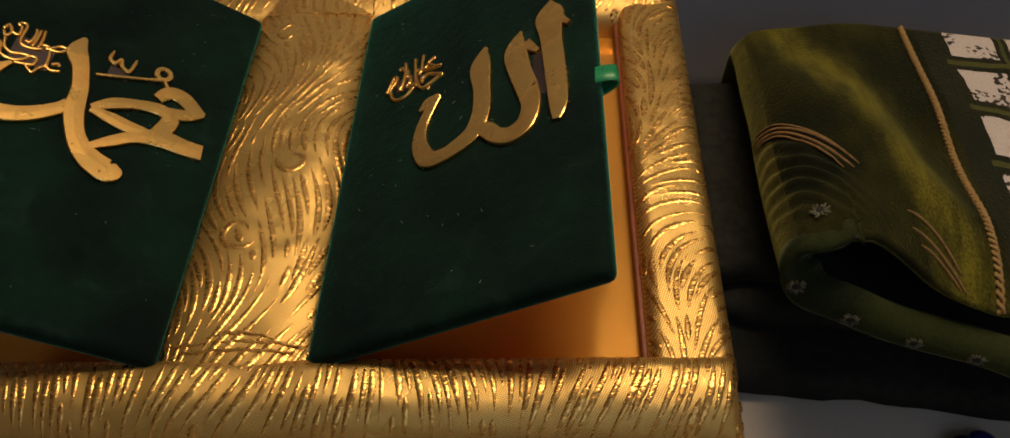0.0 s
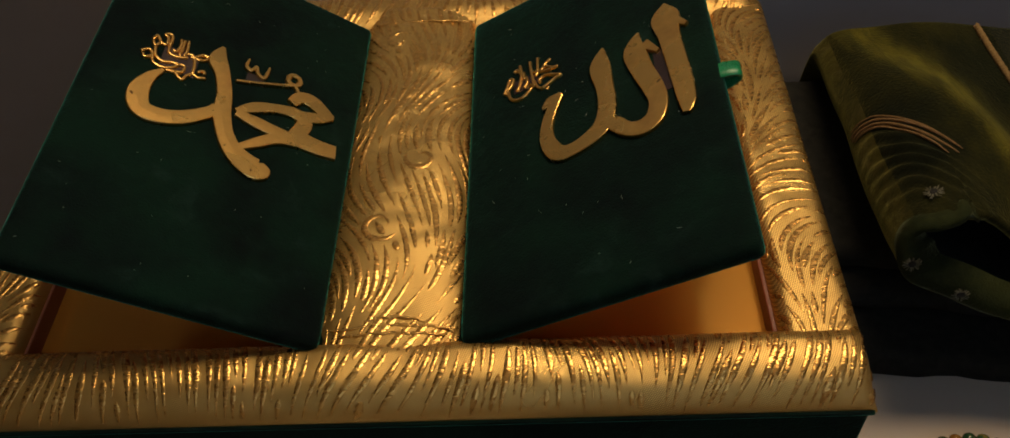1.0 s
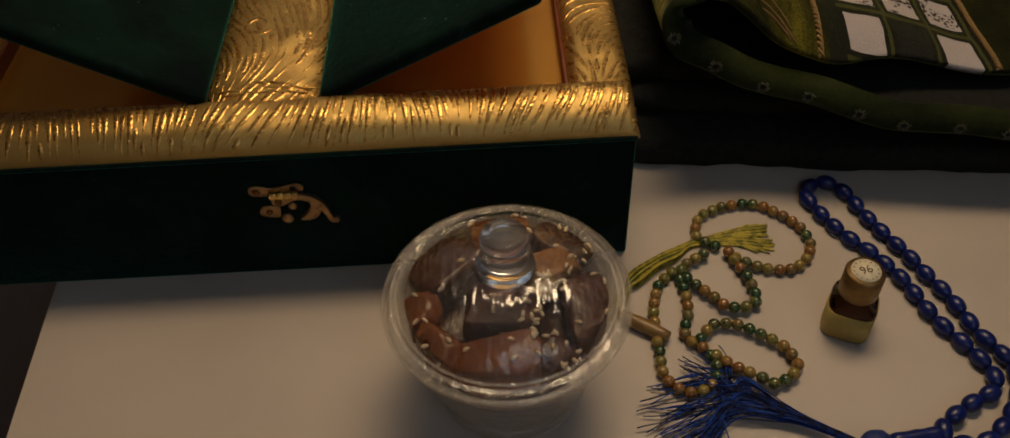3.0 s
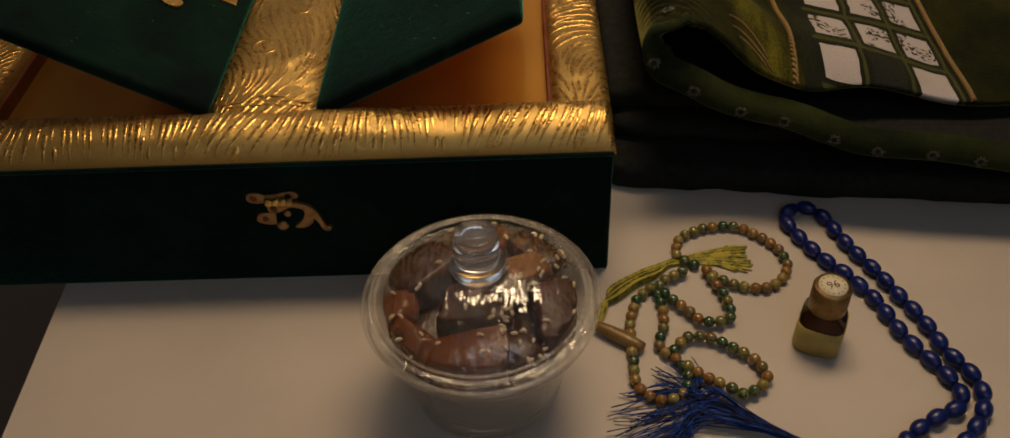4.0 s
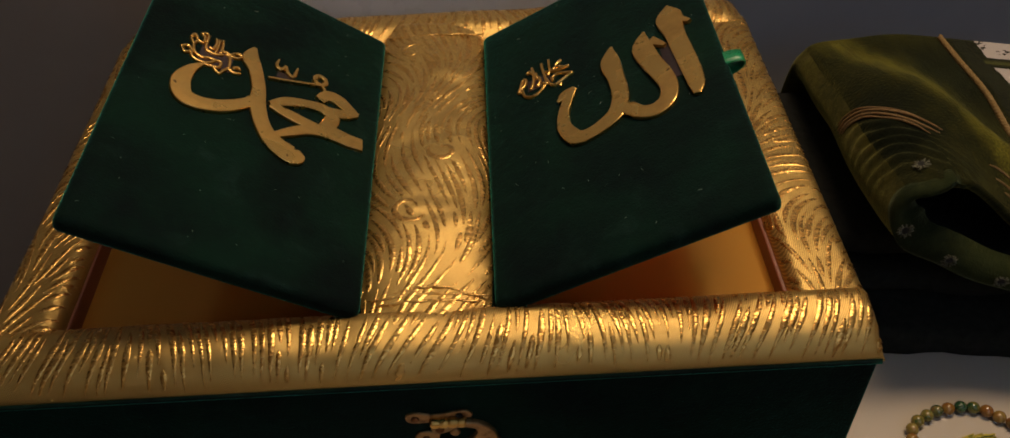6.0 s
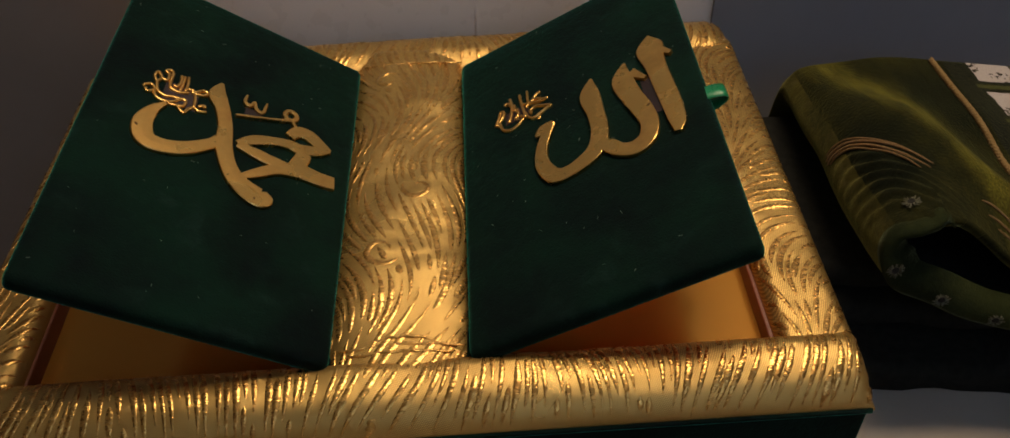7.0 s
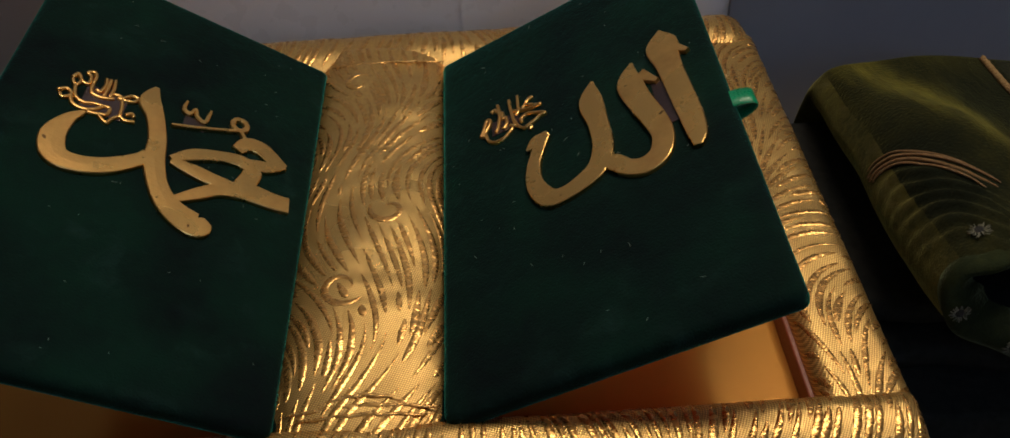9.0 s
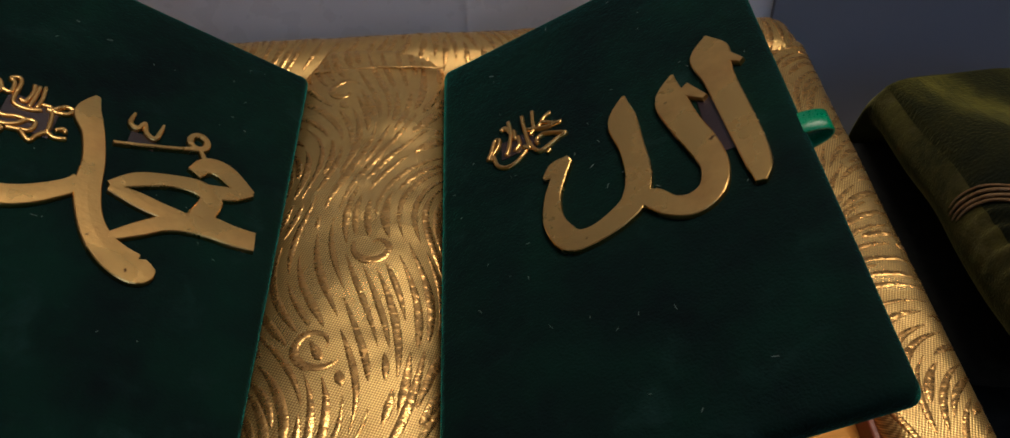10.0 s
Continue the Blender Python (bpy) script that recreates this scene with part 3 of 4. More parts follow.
def build_box():
    book_box = thing("book_box", (0.0, BY / 2, TZ), "dark green velvet box with gold brocade frame and two raised lids", "box")
    wall_t = 0.006
    bm = box_bm(-BX, BX, 0.0, wall_t, TZ, RAIL_Z, 0.0015)
    part("front_panel", bm, GREEN, book_box)
    part("back_panel", box_bm(-BX, BX, BY - wall_t, BY, TZ, RAIL_Z, 0.0015), GREEN, book_box)
    part("side_panel", box_bm(-BX, -BX + wall_t, wall_t, BY - wall_t, TZ, RAIL_Z, 0.001), GREEN, book_box)
    part("side_panel", box_bm(BX - wall_t, BX, wall_t, BY - wall_t, TZ, RAIL_Z, 0.001), GREEN, book_box)
    part("base_panel", box_bm(-BX + wall_t, BX - wall_t, wall_t, BY - wall_t, TZ, TZ + 0.004), GREEN, book_box)
    # the shallow wells under the lids
    for x0, x1 in ((-0.1285, -0.018), (0.021, 0.1275)):
        card = part("well_card", box_bm(x0 + 0.001, x1 - 0.001, 0.019, 0.192, 0.060, 0.0672), COPPER, book_box, "glossy copper foil card", smooth=False)
        outer, inner = (x0, x1) if x0 < 0 else (x1, x0)
        part("well_lip", box_bm(outer - (0.0040 if outer > 0 else 0.0025), outer + (0.0025 if outer > 0 else 0.0045), 0.018, 0.193, 0.058, 0.0742, 0.0006), GROOVE, book_box, "rust red card edge")
        part("hinge_lip", box_bm(inner - 0.006, inner + 0.006, 0.018, 0.193, 0.058, 0.0775, 0.0015), GREEN, book_box, "dark green velvet hinge")
    # padded gold rails, each with its woven strokes
    wave = lambda u, v, k, seed: noise.noise(Vector((u * k, v * k, seed)))
    across = lambda u, v, seed: math.pi / 2 + 0.42 * wave(u, v * 0.4, 22, seed) + 0.36 * math.sin(u * 46 + seed) + v * 26
    arcs = lambda u, v, seed: 0.75 + 55 * v + 0.55 * math.sin(u * 52 + seed) + 0.4 * wave(u, v, 24, seed)
    sweep = lambda u, v, seed: 0.50 * math.sin(u * 58 - v * 55 + 0.7) + 0.65 * wave(u, v * 1.2, 24, seed) + 10 * v
    curls = ((0.0595, -0.0080, 0.0074, 0.95, 2.2, 1), (0.0925, 0.0045, 0.0064, 0.90, 5.2, -1), (0.165, -0.010, 0.0060, 0.85, 1.0, -1))
    rails = (
        ("front_rail", Rail((-BX - 0.001, 0.0172, 0), (BX + 0.001, 0.0172, 0), 0.0078, 0.0180, CREST, 0.0735, RAIL_Z, 1.0, nu=150, skirt1=0.0008, ends=0.005, flat=2.2, power=0.60), across, 0.030, 0.0023, (), 0.0027),
        ("back_rail", Rail((-BX, BY - 0.0145, 0), (BX, BY - 0.0145, 0), 0.0155, 0.0165, CREST + 0.001, RAIL_Z, 0.072, 2.0, nu=150, skirt0=0.0008, ends=0.012), across, 0.026, 0.0024, (), 0.0032),
        ("side_rail", Rail((-0.1385, 0.018, 0), (-0.1385, BY - 0.02, 0), 0.0125, 0.0135, CREST - 0.0015, RAIL_Z + 0.002, 0.0745, 3.0, sag=0.0004, skirt0=0.003, flat=6.0), arcs, 0.034, 0.0023, (), 0.0031),
        ("side_rail", Rail((0.1385, 0.018, 0), (0.1385, BY - 0.02, 0), 0.0135, 0.0125, CREST - 0.0015, 0.0745, RAIL_Z + 0.002, 4.0, sag=0.0004, skirt1=0.003, flat=6.0), arcs, 0.034, 0.0023, (), 0.0031),
        ("centre_strip", Rail((0.0010, 0.0105, 0), (0.0010, BY - 0.016, 0), 0.0262, 0.0245, CREST + 0.0015, 0.0760, 0.0745, 5.0, nu=140, sag=0.0007, ends=0.003, flat=3.6, dip=0.0042), sweep, 0.050, 0.0024, curls, 0.0031),
    )
    for name, rail, flow, longest, wide, spirals, pitch in rails:
        cloth = part(name, rail.bm(), GOLD, book_box, "padded gold brocade " + ("strip" if spirals else "rail"))
        strokes = weave_strokes(rail, lambda u, v: flow(u, v, rail.seed), int(rail.seed) + 40, longest, wide, spirals, pitch)
        part("woven_stroke", strokes, LEAF, cloth, "smooth gold woven flame strokes")["kind"] = "stuff"
    for y, z, half, bow in ((0.0268, 0.0801, 0.0215, 0.0016), (0.0246, 0.0801, 0.0180, 0.0008), (0.0292, 0.0806, 0.0120, 0.0022), (0.1872, 0.0822, 0.0220, 0.0010)):
        bm = bmesh.new()
        tube_into(bm, [(0.0010 - half + 2 * half * k / 24, y + bow * math.sin(math.pi * k / 24) + 0.0002 * math.sin(k * 1.1), z + 0.0006 * math.sin(math.pi * k / 24)) for k in range(25)], 0.0007, 8, lambda f: 0.3 + 0.7 * math.sin(math.pi * f) ** 0.6)
        part("tuck_fold", bm, LEAF, book_box, "creased brocade fold")
    bm = bmesh.new()
    tube_into(bm, [(-BX + 2 * BX * k / 40, -0.0008, RAIL_Z - 0.0006) for k in range(41)], 0.0011, 6)
    part("piping", bm, GREEN, book_box)

    for side, width, near in ((1, 98.0, -1.5), (-1, 95.5, -1.5)):
        at = flap_frame(side)
        lid = part("lid", flap_bm(at, -1.0 if side > 0 else -2.5, width, near, 163.0, -7.5, 0.0, 2.8), GREEN, book_box, "dark green velvet lid with lint")
        part("lid_lining", flap_bm(at, 3, width - 3.5, 5.0, 158.0, -8.1, -7.4, 0.2), LINING, lid, "brown satin lining", smooth=False)
        build_emblem(side, at, lid)
        rng = random.Random(11 + side)
        bm = bmesh.new()
        for k in range(48):
            u, v, a = rng.uniform(4, width - 4), rng.uniform(0, 158), rng.uniform(0, 3.1)
            size = rng.choice((0.2, 0.25, 0.3, 0.4, 0.5, 0.8))
            tube_into(bm, [at(u + math.cos(a) * s * size, v + math.sin(a) * s * size, 0.12) for s in (-1, -0.3, 0.4, 1)], 0.00009, 4)
        part("lint", bm, LINT, lid, "pale lint specks")["kind"] = "stuff"
    at = flap_frame(1)
    bm = bmesh.new()
    loop = [at(95 + 9.0 * math.sin(math.pi * k / 12), 70.0, -4.2 + 3.2 * math.cos(math.pi * k / 12)) for k in range(13)]
    rows = [[p + Vector((0, w / 1000, 0)) for p in loop] for w in (0, 3.5, 7)]
    tab = part("pull_tab", grid_bm(rows), RIBBON, book_box, "green satin ribbon loop")
    solid = tab.modifiers.new("thick", "SOLIDIFY")
    solid.thickness = 0.0006
    build_latch(book_box)


def build_emblem(side, at, lid):
    """The pen strokes of each emblem, cut from brass plate and glued on the lid."""
    big, small = [], []
    if side > 0:
        big.append([(84.1, 116.1, 1.0), (83.4, 109.3, 10.6), (83.7, 98.4, 8.0), (84.7, 84.5, 7.6), (85.6, 71.5, 7.2), (85.7, 63.1, 5.8), (84.8, 58.3, 2.6)])
        big.append([(85.3, 107.1, 4.6), (90.5, 100.7, 1.8)])
        big.append([(72.4, 106.6, 1.2), (70.2, 98.6, 8.2), (72.0, 87.4, 8.0), (74.6, 77.8, 7.7), (76.1, 69.3, 6.8), (74.1, 62.1, 7.0), (69.0, 59.4, 6.9), (63.8, 61.4, 6.0), (59.7, 66.1, 6.1), (56.4, 66.8, 3.9)])
        big.append([(74.0, 99.7, 4.6), (78.9, 93.0, 1.8)])
        big.append([(58.3, 106.9, 1.2), (56.5, 98.6, 8.0), (57.5, 86.7, 6.6), (57.7, 75.9, 6.9), (55.4, 68.1, 7.3), (50.8, 64.3, 6.9), (43.8, 61.9, 6.1), (37.9, 63.0, 7.0), (34.0, 71.1, 5.8), (34.1, 79.2, 4.8), (36.3, 86.0, 4.6), (39.0, 92.0, 4.4)])
        big.append([(40.3, 92.6, 1.9), (36.4, 90.3, 6.0), (32.6, 88.0, 1.6)])
        small.append([(30.9, 119.2), (30.8, 114.8), (30.8, 111.1), (29.6, 109.3)])
        small.append([(27.4, 119.0), (27.7, 115.0), (28.4, 109.1), (28.9, 104.1), (27.2, 105.6)])
        small.append([(22.9, 119.3), (23.5, 113.7), (22.6, 107.7), (21.5, 105.1)])
        small.append([(20.3, 116.7), (21.8, 117.3), (23.5, 113.7)])
        small.append([(15.7, 106.3), (17.0, 109.4), (18.2, 113.3), (19.7, 113.0), (19.0, 110.1), (17.4, 107.8), (16.7, 105.6)])
        small.append([(17.6, 106.8), (18.6, 102.5), (21.3, 100.1), (24.1, 100.2), (26.5, 101.8), (28.0, 103.4)])
        small.append([(24.5, 114.4), (24.7, 110.2)])
        small.append([(28.6, 112.2), (30.8, 111.1), (34.9, 109.6), (39.5, 109.3), (37.3, 109.8), (33.8, 112.3), (32.1, 111.2)])
        small.append([(33.4, 113.0), (34.9, 114.6), (36.6, 115.2)])
        small.append([(29.1, 106.6), (30.0, 103.4), (32.0, 100.8), (34.7, 101.5), (38.0, 103.1), (40.3, 103.7), (37.3, 105.6), (33.9, 107.3), (31.5, 106.3), (31.6, 104.3)])
        small.append([(34.2, 98.7), (35.2, 99.8)])
        small.append([(24.4, 105.2), (26.0, 107.4), (25.7, 110.9)])
        films = ((76.5, 84.2, 72.7, 93.9), (20.0, 30.5, 104.2, 111.5))
    else:
        big.append([(70.5, 89.9, 1.6), (73.9, 84.4, 4.3), (75.6, 76.4, 7.2), (73.2, 69.6, 7.5), (66.8, 68.7, 6.6), (59.2, 71.8, 6.0), (51.9, 78.1, 4.9), (49.4, 81.6, 5.0)])
        big.append([(53.7, 112.5, 1.9), (54.2, 105.4, 7.2), (51.2, 99.0, 5.9), (48.5, 89.8, 5.7), (47.3, 80.1, 6.6), (44.5, 71.7, 6.4), (40.6, 65.6, 7.4), (35.6, 61.8, 9.0), (30.2, 60.3, 9.0), (27.6, 62.8, 3.8)])
        big.append([(38.8, 67.4, 2.7), (33.0, 72.6, 4.4), (26.9, 77.6, 5.1), (19.0, 81.0, 7.7), (10.5, 80.9, 7.2), (4.5, 81.3, 6.7)])
        big.append([(42.9, 83.5, 2.8), (36.9, 88.7, 5.0), (29.2, 92.3, 4.5), (22.0, 93.5, 5.5), (18.0, 90.7, 6.1), (19.8, 83.0, 6.5)])
        big.append([(42.8, 82.9, 2.8), (35.8, 82.0, 5.1), (29.8, 81.1, 5.2), (23.9, 80.8, 4.7)])
        big.append([(24.4, 98.0, 4.4), (21.5, 102.6, 5.7), (17.0, 103.0, 6.4), (12.0, 99.9, 5.8), (7.8, 98.2, 2.6)])
        big.append([(7.8, 98.2, 1.9), (13.6, 95.3, 5.0), (19.4, 93.5, 4.9)])
        big.append([(46.0, 98.5, 1.0), (39.1, 101.2, 1.2), (29.9, 105.2, 1.3), (25.3, 107.7, 1.9)])
        big.append([(43.6, 112.0, 1.0), (43.9, 108.0, 1.6), (41.8, 106.7, 1.6), (40.3, 109.6, 1.3), (39.2, 106.4, 1.6), (36.6, 105.3, 1.6), (35.8, 109.3, 1.3), (35.6, 111.6, 1.0)])
        big.append([(24.9, 108.3, 1.3), (22.2, 103.8, 1.6)])
        small.append([(79.8, 95.4), (77.5, 97.6), (75.8, 95.5), (77.9, 93.3), (78.9, 94.6)])
        small.append([(75.8, 95.5), (74.7, 92.2), (71.2, 91.5), (68.1, 93.1), (66.4, 95.6), (64.4, 95.7), (64.6, 92.7), (66.8, 91.6), (70.1, 90.8)])
        small.append([(66.8, 91.4), (64.0, 89.1), (62.8, 91.6), (61.1, 93.7), (59.1, 92.9), (56.4, 94.0)])
        small.append([(61.1, 93.7), (61.4, 98.4), (62.6, 102.5), (64.9, 102.5)])
        small.append([(62.4, 101.7), (59.8, 104.8), (57.7, 104.6), (58.6, 102.6), (61.0, 101.7), (63.5, 101.6)])
        small.append([(59.6, 95.5), (57.9, 96.9), (57.1, 95.8)])
        small.append([(77.5, 103.2), (76.5, 105.7), (74.9, 103.0), (76.0, 100.4), (77.3, 102.5)])
        small.append([(74.9, 103.0), (72.7, 102.9), (72.9, 106.5), (74.2, 107.6), (72.6, 108.9), (71.5, 107.5), (71.5, 103.6)])
        small.append([(76.0, 100.4), (74.7, 95.8), (71.9, 94.3), (69.1, 95.4), (66.4, 95.6)])
        small.append([(71.5, 103.6), (71.0, 99.7), (68.6, 99.0), (66.4, 99.5), (64.4, 100.6)])
        small.append([(68.5, 108.3), (68.0, 105.3), (68.7, 101.5), (70.1, 101.7)])
        small.append([(67.2, 108.5), (67.1, 103.6), (67.4, 100.0)])
        small.append([(65.9, 109.1), (65.4, 104.0), (65.7, 100.5)])
        films = ((60.3, 72.8, 92.1, 103.3), (36.0, 42.9, 101.3, 106.0))
    bm = bmesh.new()
    for guide in big:
        stroke_into(bm, guide, at, 1.5)
    if side < 0:
        stroke_into(bm, [(25.5 + 2.4 * math.cos(k * math.pi / 4), 110.4 + 2.7 * math.sin(k * math.pi / 4), 2.0) for k in range(8)], at, 1.5, 4, True)
    part("emblem", bm, BRASS, lid, "polished brass pen-stroke emblem", smooth=False)
    bm = bmesh.new()
    for guide in small:
        stroke_into(bm, [(u, v, 1.15) for u, v in guide], at, 1.1, 5)
    part("small_emblem", bm, BRASS, lid, "thin brass wire-like emblem")
    for u0, u1, v0, v1 in films:
        part("backing_film", flap_bm(at, u0, u1, v0, v1, 0.05, 0.35, 0.1), FILM, lid, "dark purple backing film", smooth=False)


def build_latch(book_box):
    """A small swinging hook latch, screwed on the front: two leaf plates, a knuckle, the hook and its stud."""
    at = lambda a, b, c: Vector((a / 1000, -c / 1000 - 0.0002, b / 1000))
    plates = (
        ("latch_plate", [[(-9.2, 50.2, 1.8), (-8.4, 50.2, 4.6), (-6.0, 50.1, 6.0), (-3.2, 49.8, 5.4), (-1.2, 49.6, 4.4)],
                         [(-1.8, 49.8, 3.2), (3.0, 50.2, 3.4), (8.0, 51.2, 3.8), (11.2, 51.2, 4.4), (13.4, 50.2, 2.0)]], 0.9),
        ("latch_plate", [[(-7.0, 38.6, 2.0), (-6.2, 38.4, 5.4), (-3.4, 38.0, 7.0), (-0.2, 37.6, 6.8), (1.4, 37.4, 5.6)]], 0.9),
        ("latch_hook", [[(-0.6, 45.6, 2.0), (0.4, 45.4, 5.4), (2.4, 45.0, 6.2), (4.6, 44.8, 3.6), (8.0, 46.0, 2.2), (12.0, 46.4, 2.6), (16.6, 44.4, 3.2), (19.6, 40.2, 3.2), (21.4, 35.6, 2.4), (22.4, 32.8, 2.8), (24.0, 32.2, 3.2), (25.0, 33.2, 1.6)],
                        [(15.8, 44.6, 2.6), (17.0, 41.0, 4.2), (15.6, 37.0, 4.8), (12.6, 34.6, 3.6), (9.6, 33.8, 1.2)],
                        [(19.0, 39.6, 2.6), (17.2, 38.0, 2.0)]], 2.2),
    )
    for name, guides, thick in plates:
        bm = bmesh.new()
        for guide in guides:
            stroke_into(bm, guide, at, thick, 6)
        part(name, bm, LATCH_METAL, book_box, "worn brass latch piece")
    bm = bmesh.new()
    tube_into(bm, [(-0.0005 + 0.0115 * k / 22, -0.0022, 0.0486 + 0.0002 * (k % 2)) for k in range(23)], 0.0020, 12, lambda f: 0.72 if round(f * 22) % 6 == 5 else 1.0)
    part("latch_knuckle", bm, BRASS, book_box, "bright brass hinge knuckle")
    for name, x, z, r, deep, mat in (("screw", -0.0060, 0.0501, 0.0015, 0.0013, RUST), ("screw", -0.0031, 0.0380, 0.0015, 0.0013, RUST), ("screw", 0.0092, 0.0512, 0.0013, 0.0012, HOLE),
                                     ("rivet", 0.0022, 0.0450, 0.0016, 0.0026, RUST), ("latch_stud", 0.0041, 0.0349, 0.0027, 0.0022, LATCH_METAL), ("latch_peg", 0.0072, 0.0408, 0.0019, 0.0010, LATCH_METAL)):
        bm = bmesh.new()
        bmesh.ops.create_uvsphere(bm, u_segments=16, v_segments=8, radius=r)
        for v in bm.verts:
            v.co = (v.co.x + x, v.co.y * 0.5 - deep, v.co.z + z)
        part(name, bm, mat, book_box)


build_box()


# ---- folded prayer rug ----
FRONT = [(0.440, 0.050), (0.370, 0.049), (0.322, 0.050), (0.270, 0.067), (0.236, 0.080), (0.205, 0.098), (0.187, 0.1045), (0.173, 0.1005), (0.1665, 0.087), (0.172, 0.073), (0.188, 0.066), (0.211, 0.0545), (0.253, 0.0425), (0.297, 0.0375), (0.360, 0.0330), (0.440, 0.0300)]
REAR = [(0.440, 0.045), (0.370, 0.050), (0.322, 0.056), (0.280, 0.064), (0.240, 0.070), (0.214, 0.0725), (0.193, 0.0715), (0.180, 0.067), (0.1740, 0.058), (0.179, 0.049), (0.192, 0.045), (0.210, 0.042), (0.253, 0.038), (0.295, 0.035), (0.360, 0.032), (0.440, 0.028)]
EDGE_Y = [0.060, 0.058, 0.054, 0.056, 0.049, 0.056, 0.057, 0.055, 0.050, 0.047, 0.045, 0.043, 0.034, 0.026, 0.018, 0.013]
RUG_BACK = 0.196
TOP_PART = 7.2


def rug_point(s, t):
    """s: 0 to 15 round the section; t: 0 at the front edge, 1 at the back."""
    i = min(int(s), 14)
    f = s - i

    def smooth(seq):
        p0, p1, p2, p3 = (np.array(seq[min(max(k, 0), 15)], float) for k in (i - 1, i, i + 1, i + 2))
        return 0.5 * (2 * p1 + (p2 - p0) * f + (2 * p0 - 5 * p1 + 4 * p2 - p3) * f * f + (3 * p1 - p0 - 3 * p2 + p3) * f ** 3)

    a, b, y0 = smooth(FRONT), smooth(REAR), float(smooth(EDGE_Y))
    k = t ** 0.8
    x, z = a * (1 - k) + b * k
    y = y0 + (RUG_BACK - y0) * t
    if s < TOP_PART:
        # the crest that runs from the fold to the front edge
        crest = 0.186 + (0.150 - y) * 0.42
        z += 0.010 * math.exp(-((x - crest) / 0.015) ** 2) * min(1.0, s) * (1 - t) * min(1, t * 6)
        z -= 0.004 * math.exp(-((x - 0.218) / 0.012) ** 2) * math.exp(-t * 9)
    arc = t + 0.26 * max(0.0, (7.9 - s) / 2.6) ** 2
    pleat = math.exp(-((s - 6.8) / 0.95) ** 2) / (1 + math.exp((arc - 0.39) / 0.012)) / (1 + math.exp((0.10 - arc) / 0.02))
    fold = math.sin(arc * 125 + 1.8 * noise.noise(Vector((s * 1.3, t * 9, 7)))) * (0.65 + 0.6 * noise.noise(Vector((s * 2.1, t * 14, 2))))
    z += 0.0014 * pleat * fold
    x -= 0.0006 * pleat * fold
    if s < 6.0:
        droop = math.exp(-t * 13) * math.exp(-((s - 4.1) / 1.5) ** 2)
        z -= 0.011 * droop
        y -= 0.006 * droop
    # the lip that hangs over the mouth of the roll
    lip = math.exp(-((s - 6.55) / 0.85) ** 2) * math.exp(-t * 15)
    y -= 0.0065 * lip
    z -= 0.0060 * lip
    wob = noise.noise(Vector((x * 28, y * 28, s * 0.15))) * 0.0030
    if t > 0.9:
        z -= 0.03 * ((t - 0.9) / 0.1) ** 2
    return Vector((float(x), y, float(z) + wob))


